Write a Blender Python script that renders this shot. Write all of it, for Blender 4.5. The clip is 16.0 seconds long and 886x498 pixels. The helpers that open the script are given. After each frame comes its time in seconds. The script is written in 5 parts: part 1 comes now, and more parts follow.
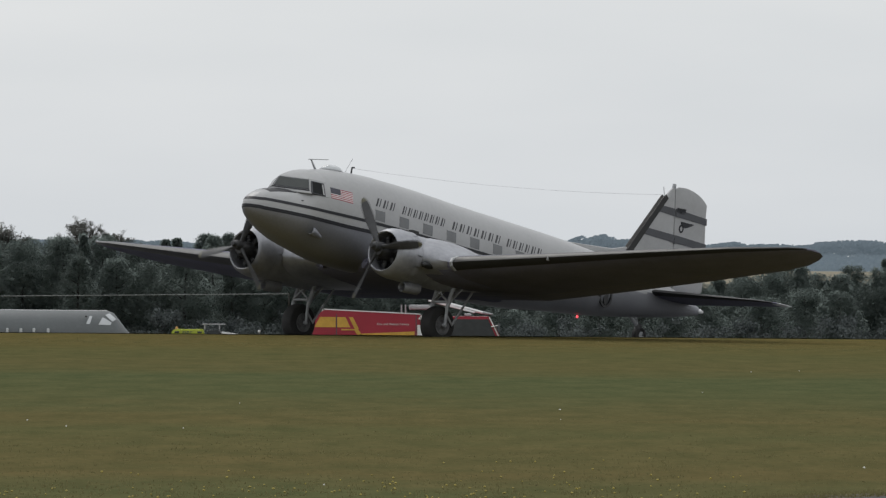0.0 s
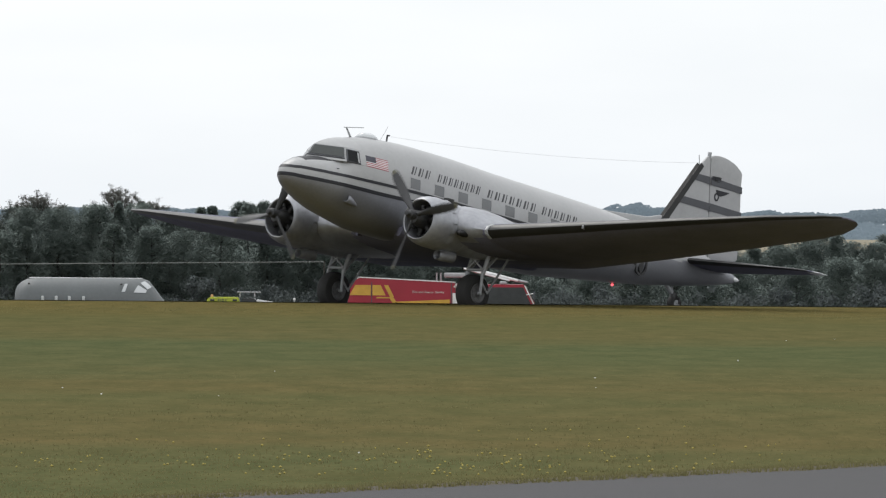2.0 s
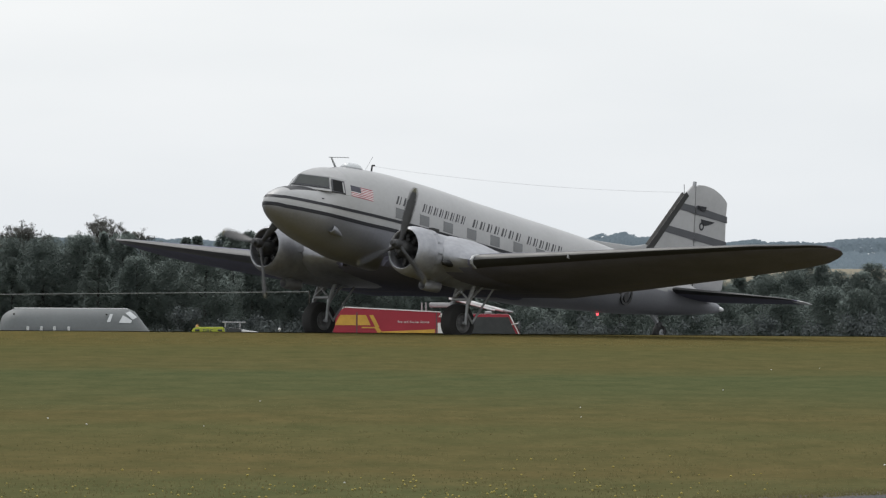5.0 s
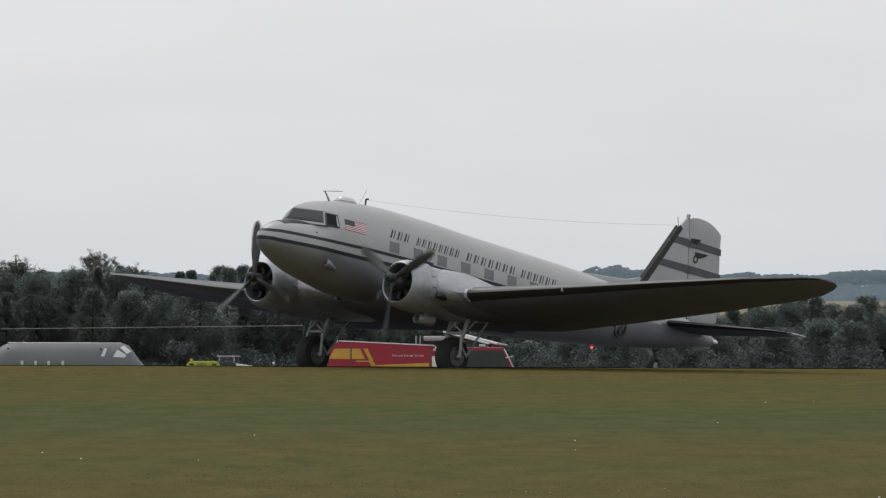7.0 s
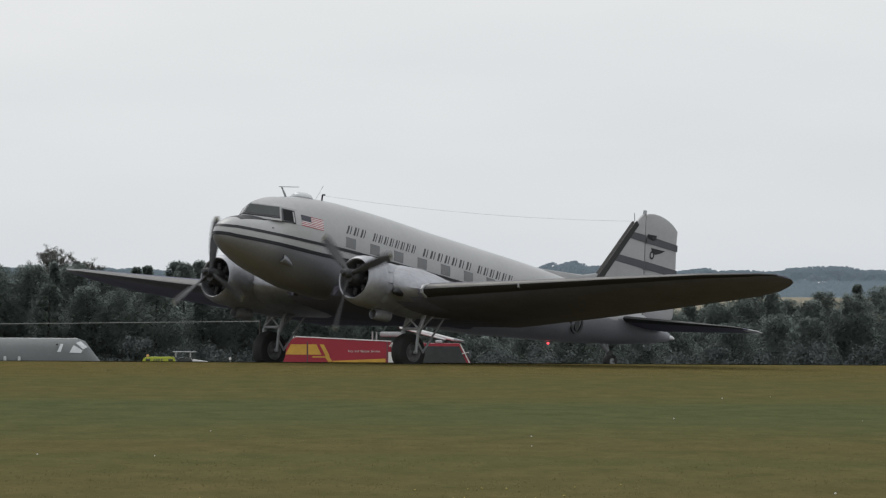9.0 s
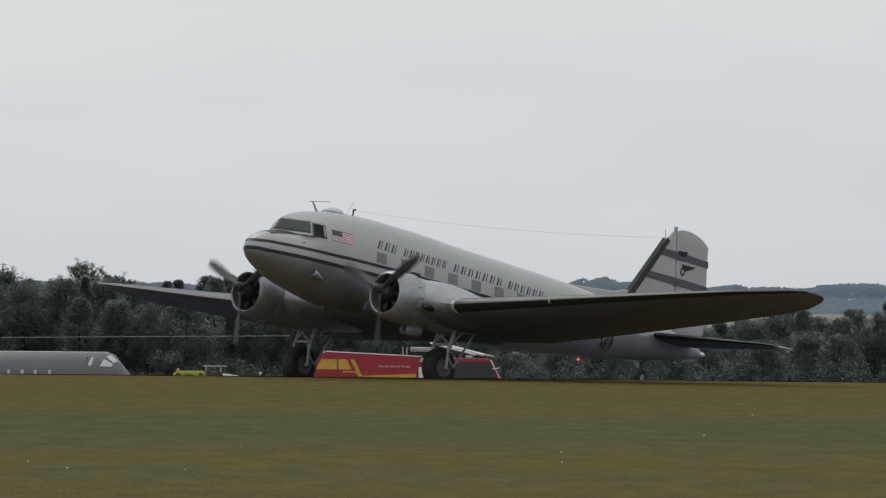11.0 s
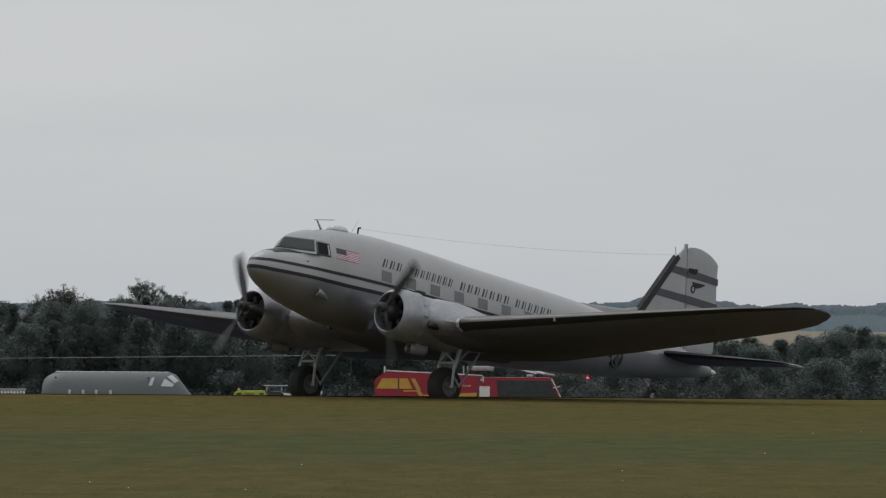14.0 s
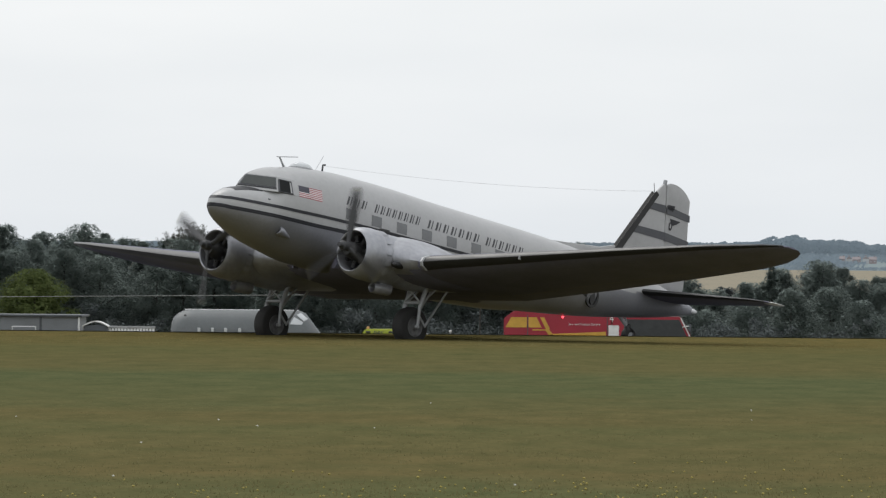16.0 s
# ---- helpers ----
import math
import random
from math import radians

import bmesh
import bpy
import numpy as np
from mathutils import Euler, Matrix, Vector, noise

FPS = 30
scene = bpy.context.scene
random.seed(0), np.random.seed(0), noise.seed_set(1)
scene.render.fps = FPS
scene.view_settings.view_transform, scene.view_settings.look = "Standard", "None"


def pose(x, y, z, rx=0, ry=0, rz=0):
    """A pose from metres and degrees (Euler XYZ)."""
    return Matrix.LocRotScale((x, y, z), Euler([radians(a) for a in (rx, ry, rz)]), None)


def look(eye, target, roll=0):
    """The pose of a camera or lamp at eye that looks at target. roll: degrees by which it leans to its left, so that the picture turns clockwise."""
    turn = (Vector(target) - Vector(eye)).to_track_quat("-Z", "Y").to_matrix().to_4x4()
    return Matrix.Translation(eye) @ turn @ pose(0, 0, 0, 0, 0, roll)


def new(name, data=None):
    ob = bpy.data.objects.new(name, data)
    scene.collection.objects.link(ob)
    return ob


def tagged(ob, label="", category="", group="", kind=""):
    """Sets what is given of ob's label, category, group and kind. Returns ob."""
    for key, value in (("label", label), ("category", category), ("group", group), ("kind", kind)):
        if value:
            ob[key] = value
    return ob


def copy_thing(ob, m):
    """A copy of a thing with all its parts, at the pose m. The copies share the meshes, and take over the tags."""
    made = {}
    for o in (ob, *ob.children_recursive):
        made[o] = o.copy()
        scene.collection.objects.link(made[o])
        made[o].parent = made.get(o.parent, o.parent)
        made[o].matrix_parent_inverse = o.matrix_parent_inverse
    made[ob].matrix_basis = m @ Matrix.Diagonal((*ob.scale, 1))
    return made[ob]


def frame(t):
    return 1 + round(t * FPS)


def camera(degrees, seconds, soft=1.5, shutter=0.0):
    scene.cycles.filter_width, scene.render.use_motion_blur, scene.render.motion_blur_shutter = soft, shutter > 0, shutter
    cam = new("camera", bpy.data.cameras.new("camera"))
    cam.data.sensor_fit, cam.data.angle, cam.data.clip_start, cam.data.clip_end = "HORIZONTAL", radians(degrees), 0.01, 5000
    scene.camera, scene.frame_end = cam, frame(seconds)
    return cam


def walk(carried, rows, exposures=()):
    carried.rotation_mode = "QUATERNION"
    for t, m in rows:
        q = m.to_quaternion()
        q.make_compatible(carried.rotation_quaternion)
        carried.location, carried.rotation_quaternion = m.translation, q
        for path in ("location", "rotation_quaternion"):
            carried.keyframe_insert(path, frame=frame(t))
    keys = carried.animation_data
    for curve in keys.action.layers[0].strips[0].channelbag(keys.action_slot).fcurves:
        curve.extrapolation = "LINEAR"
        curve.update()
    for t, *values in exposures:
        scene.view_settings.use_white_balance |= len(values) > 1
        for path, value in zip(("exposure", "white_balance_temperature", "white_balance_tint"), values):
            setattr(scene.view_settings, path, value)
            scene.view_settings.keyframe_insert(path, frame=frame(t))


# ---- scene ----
cam = camera(6.55, 16.0, soft=1.25, shutter=0.2)
EYE = (0.0, 0.0, 1.994)


def aim(pan, tilt, roll):
    """Camera at EYE: pan to the right of +y, tilt up, roll, in degrees."""
    p, t = radians(pan), radians(tilt)
    way = Vector((math.sin(p) * math.cos(t), math.cos(p) * math.cos(t), math.sin(t)))
    return look(EYE, Vector(EYE) + way * 100, roll)


PATH = [  # seconds, pan, tilt, roll
    (0.0, 0.3947, 0.1720, 0.445),
    (0.5, 0.4007, 0.2693, 0.470),
    (1.0, 0.3196, 0.2622, 0.457),
    (1.5, 0.2320, -0.0011, 0.452),
    (2.0, 0.1358, -0.0664, 0.490),
    (2.5, 0.0513, -0.0345, 0.454),
    (3.0, 0.1179, 0.0172, 0.445),
    (3.5, 0.1955, 0.0690, 0.440),
    (4.0, 0.1436, 0.1615, 0.510),
    (4.2, 0.1500, 0.1475, 0.506),
    (6.3, 0.3922, 0.2773, 0.232),
    (6.5, 0.4184, 0.3579, 0.259),
    (7.0, 0.2875, 0.4027, 0.249),
    (7.5, 0.0148, 0.1208, 0.396),
    (8.0, 0.0093, 0.0846, 0.353),
    (8.5, 0.4635, 0.4204, 0.352),
    (8.7, 0.5977, 0.3664, 0.276),
    (10.8, 0.4735, 0.4871, 0.599),
    (11.0, 0.3808, 0.4852, 0.560),
    (11.5, 0.3054, 0.4278, 0.369),
    (12.0, 0.3520, 0.4098, 0.430),
    (12.5, 0.4550, 0.6334, 0.408),
    (13.0, 0.4277, 0.6925, 0.276),
    (13.5, 0.1964, 0.6901, 0.379),
    (14.0, -0.0673, 0.6221, 0.388),
    (14.5, -0.2580, 0.4226, 0.389),
    (15.0, -0.4515, 0.2443, 0.364),
    (15.5, -0.6337, 0.0607, 0.440),
    (16.0, -1.0214, 0.1612, 0.547),
]
EXPOSURES = [(0.0, 0.0), (0.5, 0.05), (1.0, 0.15), (1.5, 0.3), (2.0, 0.46), (2.5, 0.5), (3.0, 0.49), (3.5, 0.45), (4.0, 0.38), (4.2, 0.35), (6.5, 0.17), (7.0, 0.02), (7.5, 0.06), (8.0, 0.2), (8.5, 0.15), (11.0, -0.08), (12.0, -0.05), (12.5, -0.18), (13.5, -0.37), (14.5, -0.26), (15.0, -0.07), (15.5, 0.16), (16.0, 0.28)]
walk(cam, [(t, aim(a, b, c)) for t, a, b, c in PATH], EXPOSURES)

# ---- world and sun ----
world = bpy.data.worlds.new("world")
scene.world = world
world.use_nodes = True
wt = world.node_tree
wt.nodes.clear()
w_out = wt.nodes.new("ShaderNodeOutputWorld")
w_bg = wt.nodes.new("ShaderNodeBackground")
w_sky = wt.nodes.new("ShaderNodeTexSky")
w_sky.sky_type, w_sky.sun_disc = "NISHITA", False
w_sky.sun_elevation, w_sky.sun_rotation = radians(49), radians(-32)
w_co = wt.nodes.new("ShaderNodeTexCoord")
w_map = wt.nodes.new("ShaderNodeMapping")
w_map.inputs["Scale"].default_value = (7.0, 7.0, 30.0)
w_noise = wt.nodes.new("ShaderNodeTexNoise")
w_noise.inputs["Scale"].default_value = 1.6
w_noise.inputs["Detail"].default_value = 4.0
w_noise.inputs["Roughness"].default_value = 0.5
w_ramp = wt.nodes.new("ShaderNodeValToRGB")
w_ramp.color_ramp.elements[0].position, w_ramp.color_ramp.elements[0].color = 0.32, (0.945, 0.955, 0.962, 1)
w_ramp.color_ramp.elements[1].position, w_ramp.color_ramp.elements[1].color = 0.70, (1.045, 1.04, 1.032, 1)
w_sep = wt.nodes.new("ShaderNodeSeparateXYZ")
w_up = wt.nodes.new("ShaderNodeValToRGB")  # the cloud deck from the horizon up
w_up.color_ramp.elements[0].position, w_up.color_ramp.elements[0].color = 0.0, (6.42, 6.8, 7.25, 1)
w_up.color_ramp.elements[1].position, w_up.color_ramp.elements[1].color = 0.05, (7.43, 7.58, 7.75, 1)
w_high = w_up.color_ramp.elements.new(1.0)  # an overcast deck is brighter overhead
w_high.color = (10.4, 10.55, 10.7, 1)
w_mul = wt.nodes.new("ShaderNodeMixRGB")
w_mul.blend_type = "MULTIPLY"
w_mul.inputs["Fac"].default_value = 1.0
wt.links.new(w_co.outputs["Generated"], w_sep.inputs["Vector"])
wt.links.new(w_sep.outputs["Z"], w_up.inputs["Fac"])
wt.links.new(w_up.outputs["Color"], w_mul.inputs["Color1"])
wt.links.new(w_ramp.outputs["Color"], w_mul.inputs["Color2"])
w_mix = wt.nodes.new("ShaderNodeMixRGB")
w_mix.inputs["Fac"].default_value = 0.93
wt.links.new(w_co.outputs["Generated"], w_map.inputs["Vector"])
wt.links.new(w_map.outputs["Vector"], w_noise.inputs["Vector"])
wt.links.new(w_noise.outputs["Fac"], w_ramp.inputs["Fac"])
wt.links.new(w_sky.outputs["Color"], w_mix.inputs["Color1"])
wt.links.new(w_mul.outputs["Color"], w_mix.inputs["Color2"])
wt.links.new(w_mix.outputs["Color"], w_bg.inputs["Color"])
wt.links.new(w_bg.outputs["Background"], w_out.inputs["Surface"])
w_bg.inputs["Strength"].default_value = 0.1

sun_data = bpy.data.lights.new("sun", "SUN")
sun_data.energy, sun_data.angle, sun_data.color = 0.7, radians(25), (1.0, 0.97, 0.92)
sun = new("sun", sun_data)
sun.matrix_world = look((-120, 420, 260), (0, 226, 0))


# ---- materials ----
def material(name, colour, rough=0.6, metal=0.0, vary=0.12, scale=3.0, fine=40.0, bump=0.0, second=None, coat=0.0, emit=0.0):
    """A surface with stains at two scales: colour drifts towards second (or a darker tone)."""
    m = bpy.data.materials.new(name)
    m.use_nodes = True
    nt = m.node_tree
    b = nt.nodes["Principled BSDF"]
    b.inputs["Metallic"].default_value = metal
    co = nt.nodes.new("ShaderNodeTexCoord")
    n1, n2 = nt.nodes.new("ShaderNodeTexNoise"), nt.nodes.new("ShaderNodeTexNoise")
    n1.inputs["Scale"].default_value, n2.inputs["Scale"].default_value = scale, fine
    n1.inputs["Detail"].default_value = 5.0
    nt.links.new(co.outputs["Object"], n1.inputs["Vector"])
    nt.links.new(co.outputs["Object"], n2.inputs["Vector"])
    mul = nt.nodes.new("ShaderNodeMath")
    mul.operation = "MULTIPLY_ADD"
    nt.links.new(n2.outputs["Fac"], mul.inputs[0])
    mul.inputs[1].default_value = 0.45
    nt.links.new(n1.outputs["Fac"], mul.inputs[2])
    ramp = nt.nodes.new("ShaderNodeValToRGB")
    dark = second or tuple(c * (1 - vary * 2) for c in colour)
    ramp.color_ramp.elements[0].position, ramp.color_ramp.elements[0].color = 0.45, (*dark, 1)
    ramp.color_ramp.elements[1].position, ramp.color_ramp.elements[1].color = 0.9, (*colour, 1)
    nt.links.new(mul.outputs[0], ramp.inputs["Fac"])
    nt.links.new(ramp.outputs["Color"], b.inputs["Base Color"])
    rr = nt.nodes.new("ShaderNodeMapRange")
    rr.inputs["To Min"].default_value, rr.inputs["To Max"].default_value = max(0.02, rough - 0.08), min(1, rough + 0.1)
    nt.links.new(n1.outputs["Fac"], rr.inputs["Value"])
    nt.links.new(rr.outputs["Result"], b.inputs["Roughness"])
    b.inputs["Coat Weight"].default_value = coat
    if bump:
        bp = nt.nodes.new("ShaderNodeBump")
        bp.inputs["Strength"].default_value, bp.inputs["Distance"].default_value = bump, 0.02
        nt.links.new(n2.outputs["Fac"], bp.inputs["Height"])
        nt.links.new(bp.outputs["Normal"], b.inputs["Normal"])
    if emit:
        b.inputs["Emission Color"].default_value = (*colour, 1)
        b.inputs["Emission Strength"].default_value = emit
    return m


WHITE = material("white_aircraft_paint", (0.385, 0.387, 0.39), 0.38, 0.0, 0.08, 0.8, 9.0)
SILVER = material("bare_aluminium_skin", (0.285, 0.291, 0.315), 0.44, 0.6, 0.10, 0.9, 14.0)
NACELLE = material("worn_silver_cowling", (0.37, 0.378, 0.405), 0.44, 0.55, 0.2, 1.2, 7.0)
# underside shade, and blue against the grass bounce, are put into this colour
UNDERWING = material("shaded_wing_metal", (0.172, 0.172, 0.228), 0.7, 0.0, 0.12, 1.1, 10.0)
NAVY = material("dark_navy_paint", (0.011, 0.012, 0.017), 0.5, 0.0, 0.1)
BAND = material("slate_band_paint", (0.075, 0.078, 0.088), 0.45, 0.0, 0.1)
LETTER = material("dark_lettering_paint", (0.032, 0.033, 0.038), 0.5)
BOOT = material("black_rubber_boot", (0.018, 0.018, 0.018), 0.36, 0.0, 0.2, 2.0, 20.0)
RUBBER = material("worn_tyre_rubber", (0.022, 0.021, 0.02), 0.75, 0.0, 0.25, 6.0, 60.0, 0.3)
METAL = material("grey_painted_metal", (0.37, 0.38, 0.39), 0.45, 0.15, 0.15, 6.0)
RIM = material("dull_wheel_metal", (0.15, 0.15, 0.15), 0.5, 0.2, 0.3, 9.0)
DARKMETAL = material("dark_engine_metal", (0.05, 0.05, 0.05), 0.45, 0.5, 0.3, 9.0)
BLADE = material("matt_grey_blade", (0.050, 0.051, 0.054), 0.5, 0.2, 0.2, 5.0)
BLADETIP = material("yellow_blade_tip", (0.10, 0.095, 0.06), 0.5)
GLASSDARK = material("dark_tinted_glass", (0.010, 0.011, 0.012), 0.35, 0.0, 0.1, 2.0)
GLASSDARK.node_tree.nodes["Principled BSDF"].inputs["Specular IOR Level"].default_value = 0.12
GLASSGREY = material("grey_window_glass", (0.16, 0.165, 0.17), 0.2, 0.0, 0.1, 2.0)
# reflected sky is put into the windscreen's grey-green
SCREEN = material("sky_toned_windscreen", (0.055, 0.062, 0.060), 0.22, 0.0, 0.15, 2.0)
GLASSCLEAR = material("pale_dome_glass", (0.55, 0.57, 0.58), 0.08, 0.0, 0.05, 2.0)
FLAGWHITE = material("flag_white", (0.7, 0.7, 0.69), 0.5)
FLAGRED = material("flag_red", (0.34, 0.035, 0.06), 0.5)
FLAGBLUE = material("flag_blue", (0.05, 0.05, 0.07), 0.5)
BEACON = material("red_beacon_lens", (1.0, 0.06, 0.08), 0.3, emit=2.5)
TRUCKRED = material("fire_engine_red", (0.31, 0.017, 0.036), 0.35, 0.0, 0.08, 0.7)
TRUCKYELLOW = material("reflective_yellow", (0.58, 0.34, 0.05), 0.45)
LIME = material("fluorescent_yellow_green", (0.42, 0.48, 0.05), 0.5)
AMBER = material("amber_plastic", (0.5, 0.27, 0.08), 0.35)
WHITEPAINT = material("white_vehicle_paint", (0.72, 0.73, 0.73), 0.4)
DARKGLASS = material("vehicle_glass", (0.045, 0.05, 0.055), 0.12)
MOCKGREY = material("weathered_grey_fuselage", (0.108, 0.119, 0.122), 0.55, 0.1, 0.12, 0.6, 6.0)
# the training fuselage's panes get their sky reflection from this pale colour
PANE = material("pale_glazing", (0.46, 0.48, 0.49), 0.2, 0.0, 0.05, 2.0)
CLADDING = material("grey_wall_cladding", (0.18, 0.195, 0.21), 0.6, 0.0, 0.08, 0.8)
ROOFDARK = material("dark_roof_edge", (0.07, 0.08, 0.09), 0.6)
BARK = material("dark_bark", (0.05, 0.045, 0.04), 0.9, 0.0, 0.3, 3.0, 20.0, 0.4)
CONCRETE = material("pale_runway_concrete", (0.062, 0.062, 0.062), 0.85, 0.0, 0.15, 0.15, 2.0)
ASPHALT = material("grey_asphalt", (0.037, 0.035, 0.037), 0.9, 0.0, 0.2, 0.4, 35.0, 0.3)
TILEROOF = material("faded_roof_tile", (0.31, 0.275, 0.28), 0.8)
BRICKFAR = material("faded_brick", (0.33, 0.28, 0.285), 0.85)
SOIL = material("dry_brown_soil", (0.075, 0.06, 0.035), 0.95, 0.0, 0.3, 3.0, 25.0, 0.5)
WIRE = material("bright_aerial_wire", (0.62, 0.63, 0.64), 0.5)
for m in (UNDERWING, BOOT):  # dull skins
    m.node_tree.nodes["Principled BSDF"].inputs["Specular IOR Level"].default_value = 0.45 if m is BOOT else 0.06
CABLE = material("pale_cable", (0.27, 0.28, 0.28), 0.6)


def leaf_material(name, a, b, through_light=0.45):
    """Leaves that vary from one to the next and pass on part of the light on their back."""
    m = bpy.data.materials.new(name)
    m.use_nodes = True
    nt = m.node_tree
    p = nt.nodes["Principled BSDF"]
    geo, info = nt.nodes.new("ShaderNodeNewGeometry"), nt.nodes.new("ShaderNodeObjectInfo")
    add = nt.nodes.new("ShaderNodeMath")
    add.operation = "MULTIPLY_ADD"
    nt.links.new(geo.outputs["Random Per Island"], add.inputs[0])
    add.inputs[1].default_value = 0.6
    half = nt.nodes.new("ShaderNodeMath")
    half.operation = "MULTIPLY"
    half.inputs[1].default_value = 0.4
    nt.links.new(info.outputs["Random"], half.inputs[0])
    nt.links.new(half.outputs[0], add.inputs[2])
    ramp = nt.nodes.new("ShaderNodeValToRGB")
    ramp.color_ramp.elements[0].color, ramp.color_ramp.elements[1].color = (*a, 1), (*b, 1)
    nt.links.new(add.outputs[0], ramp.inputs["Fac"])
    nt.links.new(ramp.outputs["Color"], p.inputs["Base Color"])
    p.inputs["Roughness"].default_value = 0.75
    p.inputs["Specular IOR Level"].default_value = 0.05
    tr, mx = nt.nodes.new("ShaderNodeBsdfTranslucent"), nt.nodes.new("ShaderNodeMixShader")
    nt.links.new(ramp.outputs["Color"], tr.inputs["Color"])
    mx.inputs["Fac"].default_value = through_light
    nt.links.new(p.outputs["BSDF"], mx.inputs[1])
    nt.links.new(tr.outputs["BSDF"], mx.inputs[2])
    nt.links.new(mx.outputs["Shader"], nt.nodes["Material Output"].inputs["Surface"])
    return m


LEAF = leaf_material("dark_green_leaf", (0.186, 0.222, 0.208), (0.202, 0.236, 0.217), 0.85)
# darker copy of the leaf: shade low in the wood is in its colour
LEAFSCRUB = leaf_material("shaded_scrub_leaf", (0.108, 0.124, 0.126), (0.116, 0.132, 0.132), 0.85)
LEAFLIGHT = leaf_material("yellow_green_leaf", (0.085, 0.115, 0.045), (0.17, 0.20, 0.07))
LEAFBROWN = leaf_material("brownish_twig_leaf", (0.10, 0.105, 0.095), (0.14, 0.14, 0.125))
# distance haze is put into the blue-grey of these far leaves
LEAFFAR = leaf_material("haze_toned_far_wood", (0.230, 0.280, 0.320), (0.250, 0.300, 0.338))


# ---- building helpers ----
def part(name, bm, mat, parent=None, label="", smooth=True):
    """Links a bmesh as one mesh object under a thing or a part."""
    me = bpy.data.meshes.new(name)
    bmesh.ops.recalc_face_normals(bm, faces=bm.faces[:])
    for f in bm.faces:
        f.smooth = smooth
    bm.to_mesh(me)
    bm.free()
    for m in (mat if isinstance(mat, (list, tuple)) else [mat]):
        me.materials.append(m)
    if smooth:
        me.set_sharp_from_angle(angle=radians(38))
    ob = new(name, me)
    ob.parent = parent
    if label:
        ob["label"] = label
    return ob


def loft(rings, cap=True, closed=True):
    bm = bmesh.new()
    vs = [[bm.verts.new(p) for p in r] for r in rings]
    n = len(rings[0])
    for a, b in zip(vs, vs[1:]):
        for i in range(n if closed else n - 1):
            j = (i + 1) % n
            bm.faces.new((a[i], a[j], b[j], b[i]))
    if cap and closed:
        bm.faces.new(vs[0][::-1])
        bm.faces.new(vs[-1])
    bmesh.ops.remove_doubles(bm, verts=bm.verts[:], dist=1e-5)
    return bm


def add_box(bm, lo, hi, bevel=0.0, m=None):
    v0 = len(bm.verts)
    r = bmesh.ops.create_cube(bm, size=1.0, matrix=Matrix.LocRotScale([(a + b) / 2 for a, b in zip(lo, hi)], None, [b - a for a, b in zip(lo, hi)]))
    if bevel:
        edges = {e for v in r["verts"] for e in v.link_edges}
        bmesh.ops.bevel(bm, geom=list(edges), offset=bevel, segments=2, affect="EDGES", profile=0.5)
    if m is not None:
        bm.verts.ensure_lookup_table()
        bmesh.ops.transform(bm, matrix=m, verts=bm.verts[v0:])
    return bm


def box(lo, hi, bevel=0.0):
    return add_box(bmesh.new(), lo, hi, bevel)


def add_tube(bm, a, b, r0, r1=None, seg=10):
    """A capped tube from a to b."""
    a, b = Vector(a), Vector(b)
    turn = (b - a).to_track_quat("Z", "Y").to_matrix().to_4x4()
    bmesh.ops.create_cone(bm, cap_ends=True, segments=seg, radius1=r0, radius2=r0 if r1 is None else r1, depth=(b - a).length,
                          matrix=Matrix.Translation((a + b) / 2) @ turn)
    return bm


def tube(a, b, r0, r1=None, seg=10):
    return add_tube(bmesh.new(), a, b, r0, r1, seg)


def lathe(profile, axis="x", seg=32, centre=(0, 0, 0)):
    """A body of revolution from (along, radius) pairs."""
    cx, cy, cz = centre
    rings = []
    for s, r in profile:
        ring = []
        for i in range(seg):
            a = 2 * math.pi * i / seg
            c, d = r * math.cos(a), r * math.sin(a)
            ring.append((cx + s, cy + c, cz + d) if axis == "x" else (cx + c, cy + s, cz + d) if axis == "y" else (cx + c, cy + d, cz + s))
        rings.append(ring)
    return loft(rings)


def smooth_table(table, x):
    """Smooth values between the rows of a table whose first column rises."""
    i = 0
    while i < len(table) - 2 and x > table[i + 1][0]:
        i += 1
    a, b = table[i], table[i + 1]
    p, q = table[max(i - 1, 0)], table[min(i + 2, len(table) - 1)]
    h = b[0] - a[0]
    t = min(max((x - a[0]) / h, 0), 1)
    out = []
    for k in range(1, len(a)):
        d = (b[k] - a[k]) / h
        d0 = (a[k] - p[k]) / (a[0] - p[0]) if a is not p else d
        d1 = (q[k] - b[k]) / (q[0] - b[0]) if b is not q else d
        m0 = 0 if d0 * d <= 0 else 2 * d0 * d / (d0 + d)
        m1 = 0 if d1 * d <= 0 else 2 * d1 * d / (d1 + d)
        out.append((2 * t**3 - 3 * t**2 + 1) * a[k] + (t**3 - 2 * t**2 + t) * h * m0 + (3 * t**2 - 2 * t**3) * b[k] + (t**3 - t**2) * h * m1)
    return out


